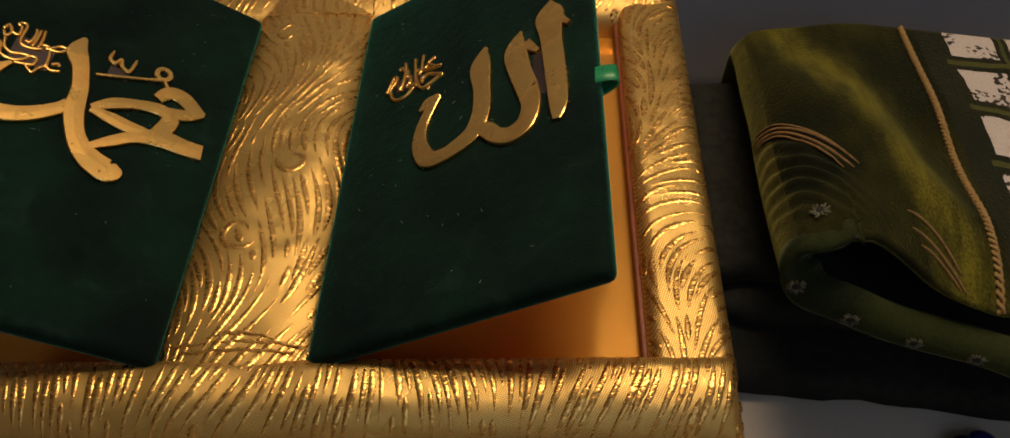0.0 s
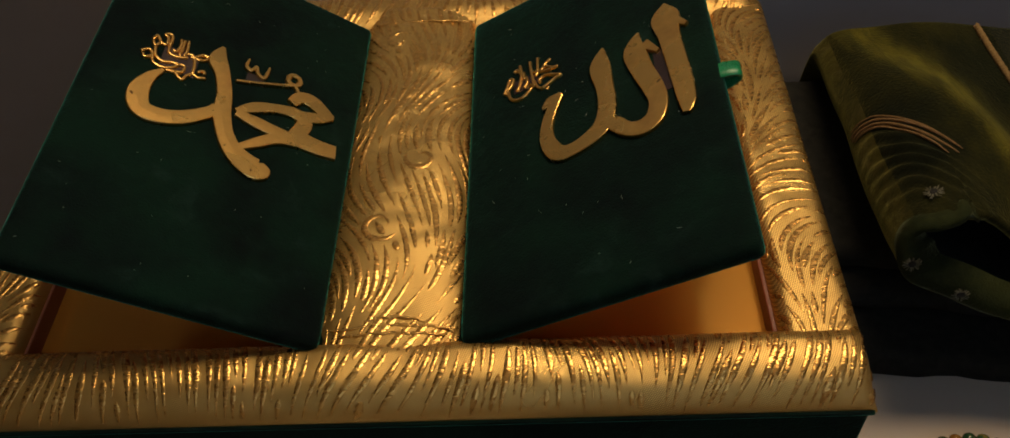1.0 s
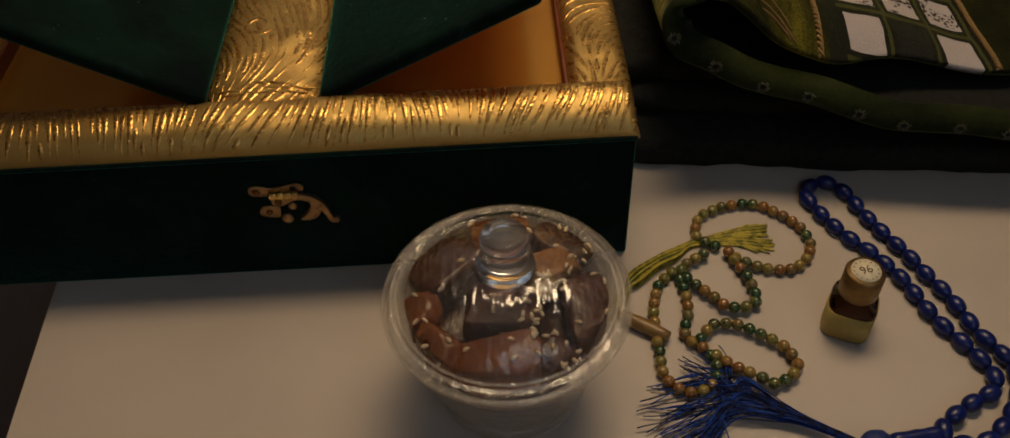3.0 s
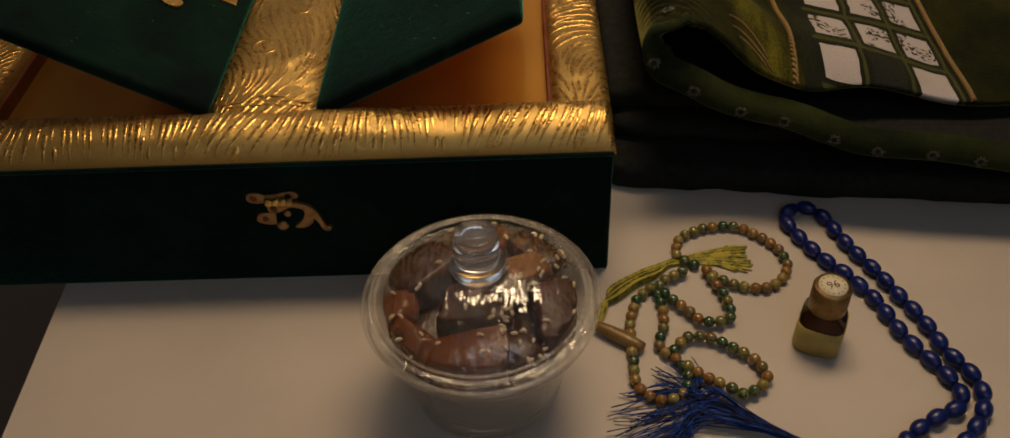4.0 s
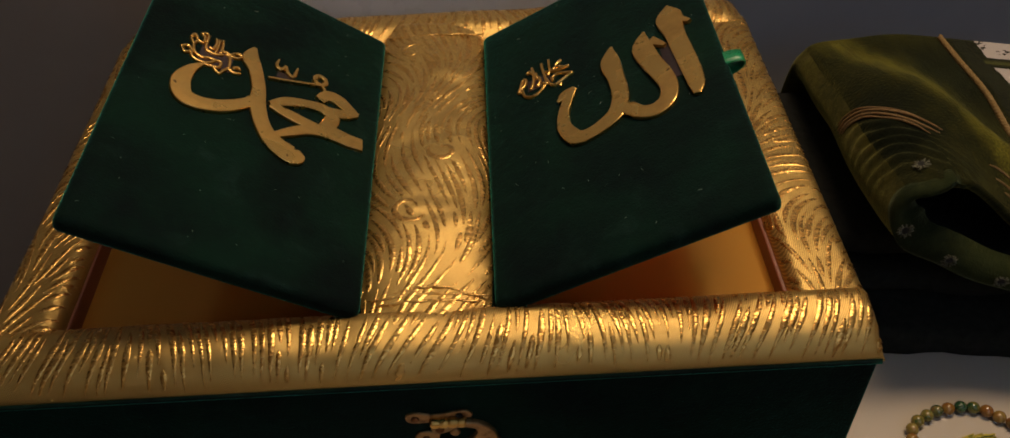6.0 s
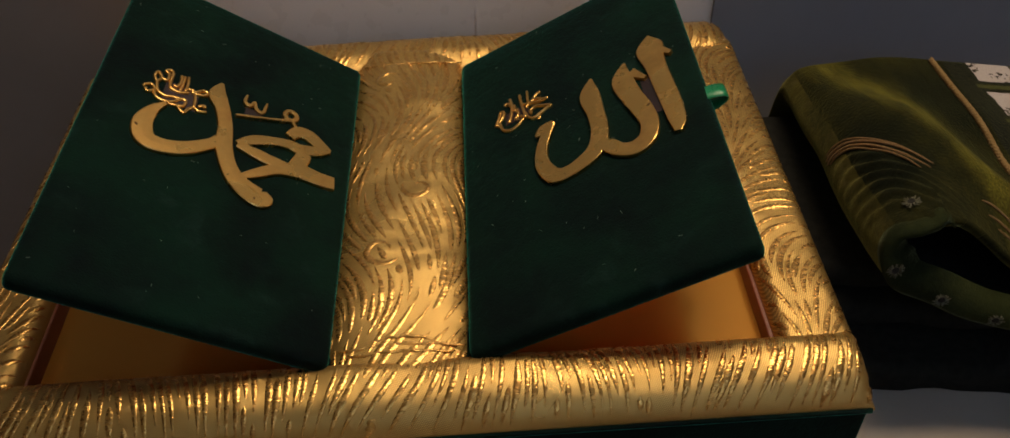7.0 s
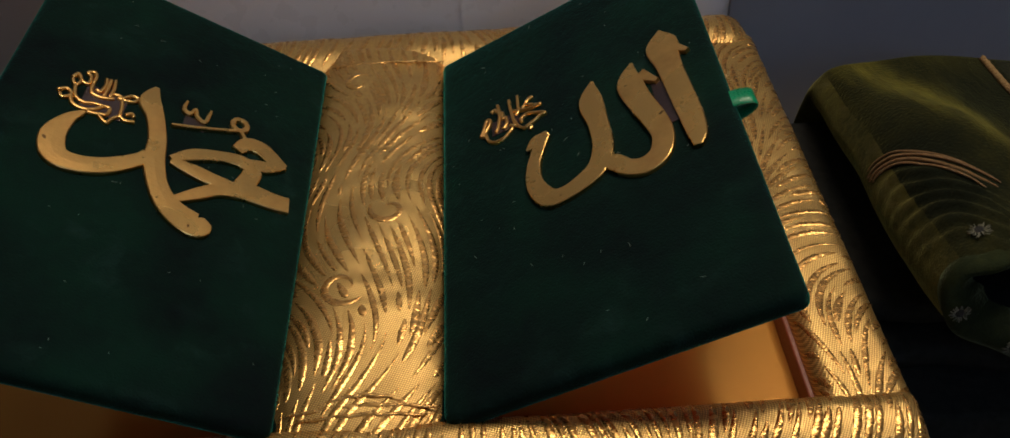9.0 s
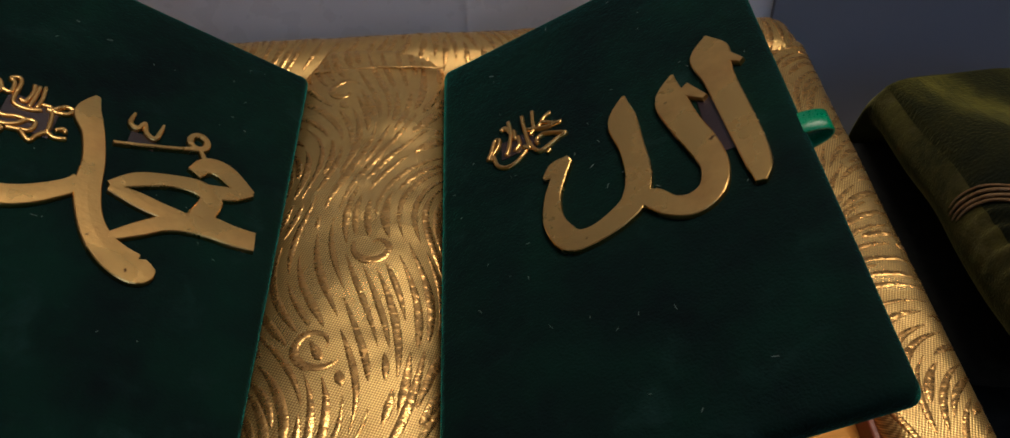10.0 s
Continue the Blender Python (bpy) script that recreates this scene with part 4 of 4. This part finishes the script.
def build_rug():
    rug = thing("prayer_rug", (0.30, 0.12, TZ), "folded olive green velvet prayer rug with pale pane pattern", "rug")
    ns, nt = 240, 130
    bm = bmesh.new()
    uv = bm.loops.layers.uv.new("flat")
    vs = [[bm.verts.new(rug_point(15 * i / ns, j / nt)) for j in range(nt + 1)] for i in range(ns + 1)]
    flat, walked = [], 0.0
    for i in range(ns + 1):
        if i:
            walked += (vs[i][0].co - vs[i - 1][0].co).length
        flat.append(walked)
    start = min(range(ns + 1), key=lambda i: abs(15 * i / ns - 4.0))
    for i in range(ns):
        for j in range(nt):
            face = bm.faces.new((vs[i][j], vs[i + 1][j], vs[i + 1][j + 1], vs[i][j + 1]))
            face.material_index = 0 if 15 * i / ns < TOP_PART else 1
            for loop, (a, b) in zip(face.loops, ((i, j), (i + 1, j), (i + 1, j + 1), (i, j + 1))):
                loop[uv].uv = (0.238 + (flat[start] - flat[a]), vs[a][b].co.y)
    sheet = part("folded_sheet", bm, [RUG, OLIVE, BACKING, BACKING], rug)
    if sum(p.normal.z for p in sheet.data.polygons if p.center.z + BASES[rug].z > 0.07 and p.material_index == 0) < 0:
        sheet.data.flip_normals()
    solid = sheet.modifiers.new("thick", "SOLIDIFY")
    solid.thickness, solid.offset, solid.material_offset, solid.use_quality_normals = 0.0032, -1.0, 2, True
    # the layers below; the lowest reaches forward in place of the rug's shadow
    for z0, z1, y0, x0 in ((TZ, 0.0140, 0.039, 0.1545), (0.0142, 0.0262, 0.060, 0.1580), (0.0264, 0.0400, 0.070, 0.1560)):
        low = box_bm(x0, 0.44, y0, 0.19, z0, z1, 0.005, 3)
        for v in low.verts:
            v.co.y += (0.30 - v.co.x) * 0.12 * (1 if v.co.y < 0.12 else 0)
        bmesh.ops.subdivide_edges(low, edges=[e for e in low.edges if abs(e.verts[0].co.x - e.verts[1].co.x) > 0.1], cuts=36)
        for v in low.verts:
            if v.co.y < 0.12:
                v.co.y += 0.0040 * noise.noise(Vector((v.co.x * 42, z0 * 300, 1))) + 0.0012 * noise.noise(Vector((v.co.x * 150, v.co.z * 150, 4)))
        part("lower_fold", low, BACKING, rug, "black folded under layer that also fills in shade")
    # hem along the lower edge, from the top of the fold to the far end
    rows = []
    for k in range(121):
        s = 5.9 + 9.1 * k / 120
        p = rug_point(s, 0.0)
        tangent = (rug_point(min(s + 0.05, 15), 0.0) - rug_point(max(s - 0.05, 0), 0.0)).normalized()
        inward = Vector((0, -1, 0)).cross(tangent).normalized()
        if inward.dot(Vector((0.25, 0.05, 0.084)) - p) < 0:
            inward = -inward
        wide = 0.0125 * min(1.0, (s - 5.7) / 2.6)
        rows.append([p + Vector((0, 0.004, 0)), p + Vector((0, -0.0012, 0)) - inward * 0.0006, p + Vector((0, -0.0024, 0)) + inward * 0.0016, p + Vector((0, -0.0012, 0)) + inward * wide * 0.45, p + Vector((0, 0.0030, 0)) + inward * wide, p + Vector((0, 0.0065, 0)) + inward * wide * 0.8])
    part("hem", grid_bm(rows, close_v=True), HEM, rug, "dark olive turned hem")
    rng = random.Random(5)
    for s in (6.62, 8.5, 10.0, 11.0, 11.5, 12.0, 12.5, 13.0, 13.36, 13.7, 14.05, 14.35):
        p = rug_point(s, 0.0)
        tangent = (rug_point(s + 0.05, 0.0) - rug_point(s - 0.05, 0.0)).normalized()
        up = Vector((0, -1, 0)).cross(tangent).normalized()
        if up.dot(Vector((0.25, 0.05, 0.084)) - p) < 0:
            up = -up
        c = p + Vector((0, -0.0022, 0)) + up * 0.0036
        if s < 7.0:
            # on the lip, set back from its edge
            up = (rug_point(s, 0.09) - rug_point(s, 0.03)).normalized()
            c = rug_point(s, 0.06) + tangent.cross(up) * (0.0006 if tangent.cross(up).z > 0 else -0.0006)
        bm = bmesh.new()
        for k in range(30):
            a = 2 * math.pi * k / 30 + rng.uniform(-0.2, 0.2)
            d = tangent * math.cos(a) + up * math.sin(a)
            far = rng.uniform(0.0020, 0.0033)
            tube_into(bm, [c + d * 0.0013, c + d * 0.0018 + Vector((0, -0.0006, 0)), c + d * far + Vector((0, -0.0003, 0)) + tangent * rng.uniform(-0.0005, 0.0005)], 0.00017, 4)
        part("eyelet_stitch", bm, STITCH, rug, "pale frayed eyelet stitching")
        bm = bmesh.new()
        bmesh.ops.create_uvsphere(bm, u_segments=12, v_segments=6, radius=0.0017)
        for v in bm.verts:
            v.co = c + tangent * v.co.x + up * v.co.z * 0.8 + Vector((0, v.co.y * 0.3, 0))
        part("eyelet", bm, HOLE, rug, "dark eyelet hole")
    # gold cords beside the pane band
    for u, r in ((4.02, 0.0010), (1.96, 0.0010)):
        bm = bmesh.new()
        for twist in (0, math.pi):
            path = []
            for k in range(181):
                t = k / 180 * 0.9
                p = rug_point(u, t)
                path.append(p + Vector((0.0009 * math.cos(k * 1.25 + twist), 0, 0.0008 + 0.0007 * math.sin(k * 1.25 + twist))))
            tube_into(bm, path, r * 0.75, 5)
        part("border_cord", bm, CORD, rug, "twisted gold embroidered cord")
    # arcs of gold stitching above the pleats, and a short set by the front edge
    for t0, s0, s1, bend, r in ((0.448, 7.8, 5.75, 0.22, 0.0004), (0.436, 7.9, 5.6, 0.24, 0.0006), (0.422, 7.9, 5.7, 0.24, 0.0006), (0.408, 7.8, 5.9, 0.22, 0.0005),
                                (0.06, 4.9, 4.35, 0.05, 0.0005), (0.04, 4.8, 4.4, 0.03, 0.0005), (0.09, 4.95, 4.4, 0.06, 0.0005)):
        bm = bmesh.new()
        path = []
        for k in range(49):
            f = k / 48
            s = s0 + (s1 - s0) * f
            p = rug_point(s, max(0.0, t0 - bend * f * f))
            path.append(p + Vector((-0.0006 * (1 - f), 0, 0.0003)))
        tube_into(bm, path, r, 6, lambda f: 0.5 + 0.5 * min(1.0, 6 * f, 6 * (1 - f)))
        part("gold_stitching", bm, ARC, rug, "gold embroidered arc")


build_rug()


# ---- covered glass bowl of sweets ----
BOWL = Vector((0.0946, -0.0648, TZ))


def build_bowl():
    bowl = thing("glass_bowl", BOWL, "clear glass bowl with knobbed lid, full of sweets", "bowl")
    outer = [(0.0, 0.0), (0.024, 0.0), (0.0275, 0.0012), (0.0285, 0.004), (0.0275, 0.0065), (0.029, 0.009), (0.0335, 0.026), (0.0375, 0.042), (0.0400, 0.0475), (0.0425, 0.0495), (0.0428, 0.0520)]
    inner = [(0.0405, 0.0525), (0.0385, 0.0490), (0.0358, 0.0420), (0.0330, 0.0320), (0.0285, 0.0262), (0.020, 0.0246), (0.0, 0.0242)]
    wide = 1.025
    part("glass_body", lathe_bm([(r * wide, h) for r, h in outer + inner], BOWL, 72), SIDE_GLASS, bowl, "clear tapered glass body")
    lid = [(0.0395, 0.0528), (0.0430, 0.0530), (0.0440, 0.0545), (0.0438, 0.0565), (0.0415, 0.0578), (0.0395, 0.0572), (0.0385, 0.0580), (0.0370, 0.0600), (0.032, 0.0650), (0.023, 0.0695), (0.0125, 0.0722), (0.0085, 0.0730),
           (0.0085, 0.0712), (0.012, 0.0706), (0.0225, 0.0680), (0.031, 0.0636), (0.0358, 0.0585), (0.0370, 0.0530), (0.0395, 0.0528)]
    lid_ob = part("glass_lid", lathe_bm([(r * wide, h) for r, h in lid], BOWL, 72), THIN, bowl, "clear domed glass lid")
    knob = [(0.0, 0.0720), (0.0102, 0.0720), (0.0107, 0.0734), (0.0101, 0.0752), (0.0088, 0.0763), (0.0082, 0.0778), (0.0086, 0.0790), (0.0080, 0.0804), (0.0081, 0.0830), (0.0085, 0.0862), (0.0081, 0.0884), (0.0068, 0.0895), (0.0052, 0.0890), (0.0036, 0.0893), (0.0, 0.0898)]
    part("knob", lathe_bm(knob, BOWL, 48), KNOB_GLASS, lid_ob, "solid turned glass knob")
    for radius, height, thick in ((0.0436, 0.0556, 0.0009), (0.0408, 0.0580, 0.0008), (0.0388, 0.0588, 0.0006), (0.0285, 0.0040, 0.0010), (0.0300, 0.0120, 0.0006)):
        ring = [(radius * wide + thick * math.cos(a * math.pi / 5), height + thick * math.sin(a * math.pi / 5)) for a in range(11)]
        part("moulded_ring", lathe_bm(ring, BOWL, 72), RIM, bowl if height < 0.05 else lid_ob, "moulded glass ring with a painted pale gleam")


def build_sweets():
    """Date-like chunks heaped inside the bowl, and loose sesame."""
    rng = random.Random(21)
    spots = []
    for k in range(7):
        a = 2 * math.pi * (k + rng.uniform(-0.2, 0.2)) / 6
        out = 20.0 if k < 6 else 0.0
        spots.append((out * math.cos(a), out * math.sin(a), 0.0345, 15.0, 11.5, 8.5, rng.uniform(0, 3.1), CANDY))
    # the top layer: a slab in front, a dark block in the middle, a rolled piece, long pieces round them
    spots += [(-3.5, -24.0, 0.0500, 15.0, 8.5, 8.0, 0.06, PASTE), (-2.0, -7.5, 0.0530, 13.0, 9.0, 8.5, -0.08, CANDY), (-27.5, -5.0, 0.0515, 6.5, 6.5, 7.5, 0.4, PASTE),
              (-22.0, -19.0, 0.0500, 10.0, 7.0, 7.5, -0.7, PASTE), (25.0, -8.0, 0.0520, 8.5, 14.0, 8.5, 0.22, CANDY), (14.5, 8.5, 0.0530, 9.5, 7.0, 8.0, 0.5, OCHRE),
              (-20.0, 12.0, 0.0520, 12.5, 9.5, 8.5, 0.7, CANDY), (19.0, 19.0, 0.0515, 11.0, 7.5, 8.0, -0.7, CANDY), (-1.0, 23.0, 0.0520, 11.0, 8.5, 8.0, 0.1, PASTE), (13.0, -24.0, 0.0490, 7.5, 8.0, 7.0, 0.9, CANDY)]
    tops = []
    for dx, dy, z, sx, sy, sz, turned, material in spots:
        x, y = BOWL.x + dx * 0.00114, BOWL.y + dy * 0.00114
        bm = bmesh.new()
        bmesh.ops.create_icosphere(bm, subdivisions=4, radius=1.0)
        seed = rng.uniform(0, 50)
        turn = Euler((rng.uniform(-0.2, 0.2), rng.uniform(-0.2, 0.2), turned)).to_matrix()
        for v in bm.verts:
            p = v.co.copy()
            flat = Vector([math.copysign(abs(c) ** 0.50, c) for c in p])
            lump = 1 + 0.16 * noise.noise(p * 1.1 + Vector((seed, 0, 0))) + 0.06 * noise.noise(p * 3.2 + Vector((0, seed, 0))) + 0.018 * noise.noise(p * 9 + Vector((0, seed, 0)))
            q = turn @ Vector((flat.x * sx, flat.y * sy, flat.z * sz)) * (lump * 0.00106)
            v.co = Vector((x, y, z)) + q
            r = math.hypot(v.co.x - BOWL.x, v.co.y - BOWL.y)
            limit = 0.0270 + 0.0096 * min(1.0, max(0.0, (v.co.z - 0.026) / 0.016))
            if r > limit:
                v.co.x = BOWL.x + (v.co.x - BOWL.x) * limit / r
                v.co.y = BOWL.y + (v.co.y - BOWL.y) * limit / r
            v.co.z = min(max(v.co.z, 0.0270), 0.0612 - 0.0045 * (min(r, 0.0362) / 0.0362) ** 3)
            if z > 0.042 and v.normal.z > 0.3:
                tops.append(v.co.copy())
        tone = {CANDY: "dark brown glazed", PASTE: "reddish brown glazed", OCHRE: "pale ochre glazed"}[material]
        solo("date_sweet", bm, material, tone + " date sweet heaped in the glass bowl", "sweet", "sweets in the bowl")
    bm = bmesh.new()
    for k in range(96):
        c = rng.choice(tops) if k > 74 else min((rng.choice(tops) for _ in range(5)), key=lambda p: abs(p.x - BOWL.x - 0.0165 - (p.y - BOWL.y) * 0.35) + 0.3 * abs(p.y - BOWL.y + 0.010))
        a = rng.uniform(0, 3.14)
        d = Vector((math.cos(a), math.sin(a), rng.uniform(-0.3, 0.3))) * 0.0014
        tube_into(bm, [c - d + Vector((0, 0, 0.0003)), c - d * 0.4 + Vector((0, 0, 0.0005)), c + d * 0.3 + Vector((0, 0, 0.0005)), c + d + Vector((0, 0, 0.0003))], 0.00072, 5, lambda f: (0.55, 1.0, 1.0, 0.35)[round(f * 3)])
    solo("sesame_seeds", bm, SEED, "pale sesame seeds scattered over the sweets", "seeds", kind="stuff")


build_bowl()
build_sweets()


# ---- strings of beads ----
def ball_mesh(name, radius, stretch, material):
    bm = bmesh.new()
    bmesh.ops.create_uvsphere(bm, u_segments=12, v_segments=8, radius=radius)
    for v in bm.verts:
        v.co.z *= stretch
    me = bpy.data.meshes.new(name)
    bm.to_mesh(me)
    bm.free()
    me.materials.append(material)
    me.shade_smooth()
    return me


def even_steps(path, step):
    """Points at even spacing along a path, each with its direction."""
    out, left = [], 0.0
    for a, b in zip(path, path[1:]):
        d = b - a
        length = d.length
        while left < length:
            out.append((a + d * (left / length), d.normalized()))
            left += step
        left -= length
    return out


def mm_path(points, z=0.0, closed=False):
    return [Vector((p[0] / 1000, p[1] / 1000, TZ + z)) for p in spline(points, 8, closed)]


def thread_beads(strand, name, mesh, path, step, lift):
    rng = random.Random(len(path))
    for p, d in even_steps(path, step):
        bead = new(name, mesh)
        bead.parent = strand
        jig = Vector((rng.uniform(-1, 1), rng.uniform(-1, 1), 0)) * 0.0002
        turn = d.to_track_quat("Z", "Y").to_matrix().to_4x4()
        bead.matrix_basis = Matrix.Translation(p + jig + Vector((0, 0, lift)) - BASES[strand]) @ turn @ pose(0, 0, 0, 0, 0, rng.uniform(0, 360))


def build_stone_beads():
    strand = thing("prayer_beads", (0.19, -0.03, TZ), "brown and green stone prayer beads coiled on the table", "prayer beads")
    mesh = ball_mesh("bead", 0.0026, 1.0, STONE)
    loops = (
        ([(190, -1), (183, 5), (185, 15), (193, 21), (206, 24), (216, 22), (225, 15), (231, 7), (233, -3), (228, -12), (220, -17), (211, -16), (204, -13), (197, -8)], 0.0),
        ([(195, -6), (198, -15), (201, -24), (201, -34), (195, -37), (188, -36), (182, -29), (176, -22), (172, -15), (179, -9), (187, -5)], 0.0012),
        ([(168, -15), (161, -22), (157, -35), (156, -46), (156, -57), (156, -68), (163, -76), (173, -75), (178, -66), (174, -55), (168, -50), (171, -38), (172, -28), (171, -19)], 0.0),
        ([(174, -52), (180, -45), (187, -45), (193, -47), (200, -52), (207, -58), (210, -67), (206, -72), (199, -75), (194, -72), (188, -68), (182, -64), (177, -59)], 0.0010),
    )
    cord = bmesh.new()
    for guide, up in loops:
        path = mm_path(guide, 0.0026 + up)
        thread_beads(strand, "bead", mesh, path, 0.0050, 0.0)
        tube_into(cord, path, 0.0004, 5)
    part("string", cord, YELLOW_THREAD, strand)
    bm = bmesh.new()
    tube_into(bm, [Vector((0.142 + 0.019 * k / 8, -0.037 - 0.013 * k / 8, TZ + 0.0034)) for k in range(9)], 0.0032, 12, lambda f: 0.75 + 0.25 * math.sin(math.pi * f))
    part("tube_bead", bm, BROWN_TUBE, strand, "olive brown tube bead")
    rng = random.Random(3)
    bm = bmesh.new()
    for k in range(80):
        w = rng.uniform(-1, 1)
        g = [(143 + w, -34), (145 + 2.5 * w, -26), (151 - 2 * w, -18 + 2.5 * w), (163, -9 + 3.0 * w), (172, -4 + 3.0 * w), (182 + w, 2.5 + 2.0 * w), (198 + 3 * rng.random(), 5 + 5 * w), (208 + rng.uniform(0, 10), 4 + 9 * w + rng.uniform(-1, 1))]
        path = [Vector((p[0] / 1000, p[1] / 1000, TZ + 0.0008 + 0.0038 * abs(math.sin(k * 1.3)) * math.sin(math.pi * min(1, i / 40 + 0.05)))) for i, p in enumerate(spline(g, 7))]
        tube_into(bm, path, 0.00036, 5)
    part("tassel", bm, YELLOW_THREAD, strand, "yellow-green thread tassel")


def build_blue_beads():
    strand = thing("blue_prayer_beads", (0.27, -0.04, TZ), "dark blue oval glass prayer beads with blue tassel", "prayer beads")
    mesh = ball_mesh("bead", 0.0035, 1.4, COBALT)
    guide = [(239, 23), (245, 8), (252, -3), (260, -14), (267, -29), (272, -46), (277, -57), (282, -66), (285, -75), (283, -83), (275, -87), (264, -93), (257, -99), (260, -105), (271, -105), (281, -98), (289, -89), (294, -77), (292, -65), (287, -56), (284, -42), (278, -26), (272, -10), (266, 2), (261, 15), (257, 28), (249, 35), (240, 31)]
    path = mm_path(guide, 0.0035, True)
    thread_beads(strand, "bead", mesh, path + path[:1], 0.0093, 0.0)
    cord = bmesh.new()
    tube_into(cord, path + path[:1], 0.0005, 5)
    part("string", cord, BLUE_THREAD, strand)
    bm = bmesh.new()
    tube_into(bm, [Vector((0.2565 - 0.021 * k / 8, -0.1005 - 0.0025 * k / 8, TZ + 0.0034)) for k in range(9)], 0.0033, 12, lambda f: 0.8 + 0.2 * abs(math.sin(3 * math.pi * f)))
    part("tube_bead", bm, COBALT, strand, "long blue tube bead")
    bm = bmesh.new()
    bmesh.ops.create_icosphere(bm, subdivisions=3, radius=0.0052)
    for v in bm.verts:
        lump = 1 + 0.12 * noise.noise(v.co * 420)
        v.co = Vector((0.2295, -0.1038, TZ + 0.0046)) + Vector((v.co.x * 1.15, v.co.y, v.co.z * 0.88)) * lump
    part("knot", bm, BLUE_SOLID, strand, "wound blue thread knot")
    rng = random.Random(8)
    bm = bmesh.new()
    for k in range(84):
        w, h = rng.uniform(-1, 1), rng.uniform(0, 1)
        end = (150 + rng.uniform(-8, 14), -92 + 20 * w + rng.uniform(-4, 4))
        if k % 4 == 0:
            end = (167 + rng.uniform(-4, 14), -62 + rng.uniform(-6, 8))
        g = [(228, -103.5), (222, -101.5 + 0.7 * w), (213, -97 + 1.4 * w), (200, -89.5 + 3 * w), (186 + 3 * w, -82 + 7 * w + rng.uniform(-3, 3)), (178 + 3 * w, -82 + 8 * w + rng.uniform(-4, 4)), ((186 + end[0]) / 2, (-80 + 10 * w + end[1]) / 2 + rng.uniform(-3, 3)), end]
        pts = spline(g, 6)
        path = [Vector((p[0] / 1000, p[1] / 1000, TZ + 0.0007 + (0.0026 + 0.003 * h) * math.sin(math.pi * (0.12 + 0.8 * i / len(pts))))) for i, p in enumerate(pts)]
        tube_into(bm, [p + Vector((0, 0.0009 * math.sin(i * 0.55 + k) * i / len(path), 0)) for i, p in enumerate(path)], 0.00030, 4)
    part("tassel", bm, BLUE_THREAD, strand, "frayed blue thread tassel")


build_stone_beads()
build_blue_beads()


# ---- perfume bottle ----
def build_bottle():
    c = Vector((0.2360, -0.0460, TZ))
    bottle = thing("perfume_bottle", c, "tiny perfume oil bottle with gilt label and round cap", "bottle")
    body = [(0.0, 0.0), (0.0085, 0.0), (0.0095, 0.0010), (0.0095, 0.0155), (0.0088, 0.0180), (0.0066, 0.0198), (0.0066, 0.0225), (0.0, 0.0225)]
    squarish = lambda a: (abs(math.cos(a)) ** 4.0 + abs(math.sin(a)) ** 4.0) ** -0.25
    bm = lathe_bm([(r * (0.98 if h < 0.018 else 1.0), h) for r, h in body], c, 48)
    for v in bm.verts:
        f = squarish(math.atan2(v.co.y - c.y, v.co.x - c.x) + 0.43) if v.co.z - c.z < 0.0185 else 1.0
        v.co.x, v.co.y = c.x + (v.co.x - c.x) * f, c.y + (v.co.y - c.y) * f
    part("glass_body", bm, AMBER, bottle, "amber glass with oil")
    rows = []
    for k in range(25):
        a = radians(150 + 240 * k / 24)
        ragged = 0.0007 * noise.noise(Vector((k * 0.7, 0, 0)))
        rows.append([c + Vector((math.cos(a), math.sin(a), 0)) * (0.00948 * squarish(a + 0.43)) + Vector((0, 0, z)) for z in (0.0016, 0.008, 0.0160 + ragged)])
    lab = part("paper_label", grid_bm(rows), GILT, bottle, "worn gilt paper label")
    solid = lab.modifiers.new("thick", "SOLIDIFY")
    solid.thickness, solid.offset = 0.00025, 1.0
    cap = part("cap", lathe_bm([(0.0, 0.0222), (0.0074, 0.0222), (0.0078, 0.0228), (0.0078, 0.0340), (0.0072, 0.0352), (0.0, 0.0352)], c, 36), CAP, bottle, "dull gold screw cap")
    part("cap_label", lathe_bm([(0.0, 0.0350), (0.0058, 0.0350), (0.0058, 0.0356), (0.0, 0.0356)], c, 32), PAPER, cap, "round cream paper sticker")
    bm = bmesh.new()
    for k in range(14):
        a = 2 * math.pi * k / 14
        p = c + Vector((0.0047 * math.cos(a), 0.0047 * math.sin(a), 0.0356))
        tube_into(bm, [p, p + Vector((0, 0, 0.0001))], 0.00028, 6)
    part("dotted_ring", bm, INK, cap)
    text = bpy.data.curves.new("numerals", "FONT")
    text.body, text.size, text.align_x, text.align_y, text.extrude = "96", 0.0052, "CENTER", "CENTER", 0.00008
    holder = new("numerals_source", text)
    me = bpy.data.meshes.new_from_object(holder.evaluated_get(bpy.context.evaluated_depsgraph_get()))
    bpy.data.objects.remove(holder)
    me.materials.clear()
    me.materials.append(INK)
    number = new("numerals", me)
    number.parent = cap
    number.matrix_basis = pose(0, 0, 0.0358, 0, 0, 12)
    tagged(number, "brown printed number 96")


build_bottle()
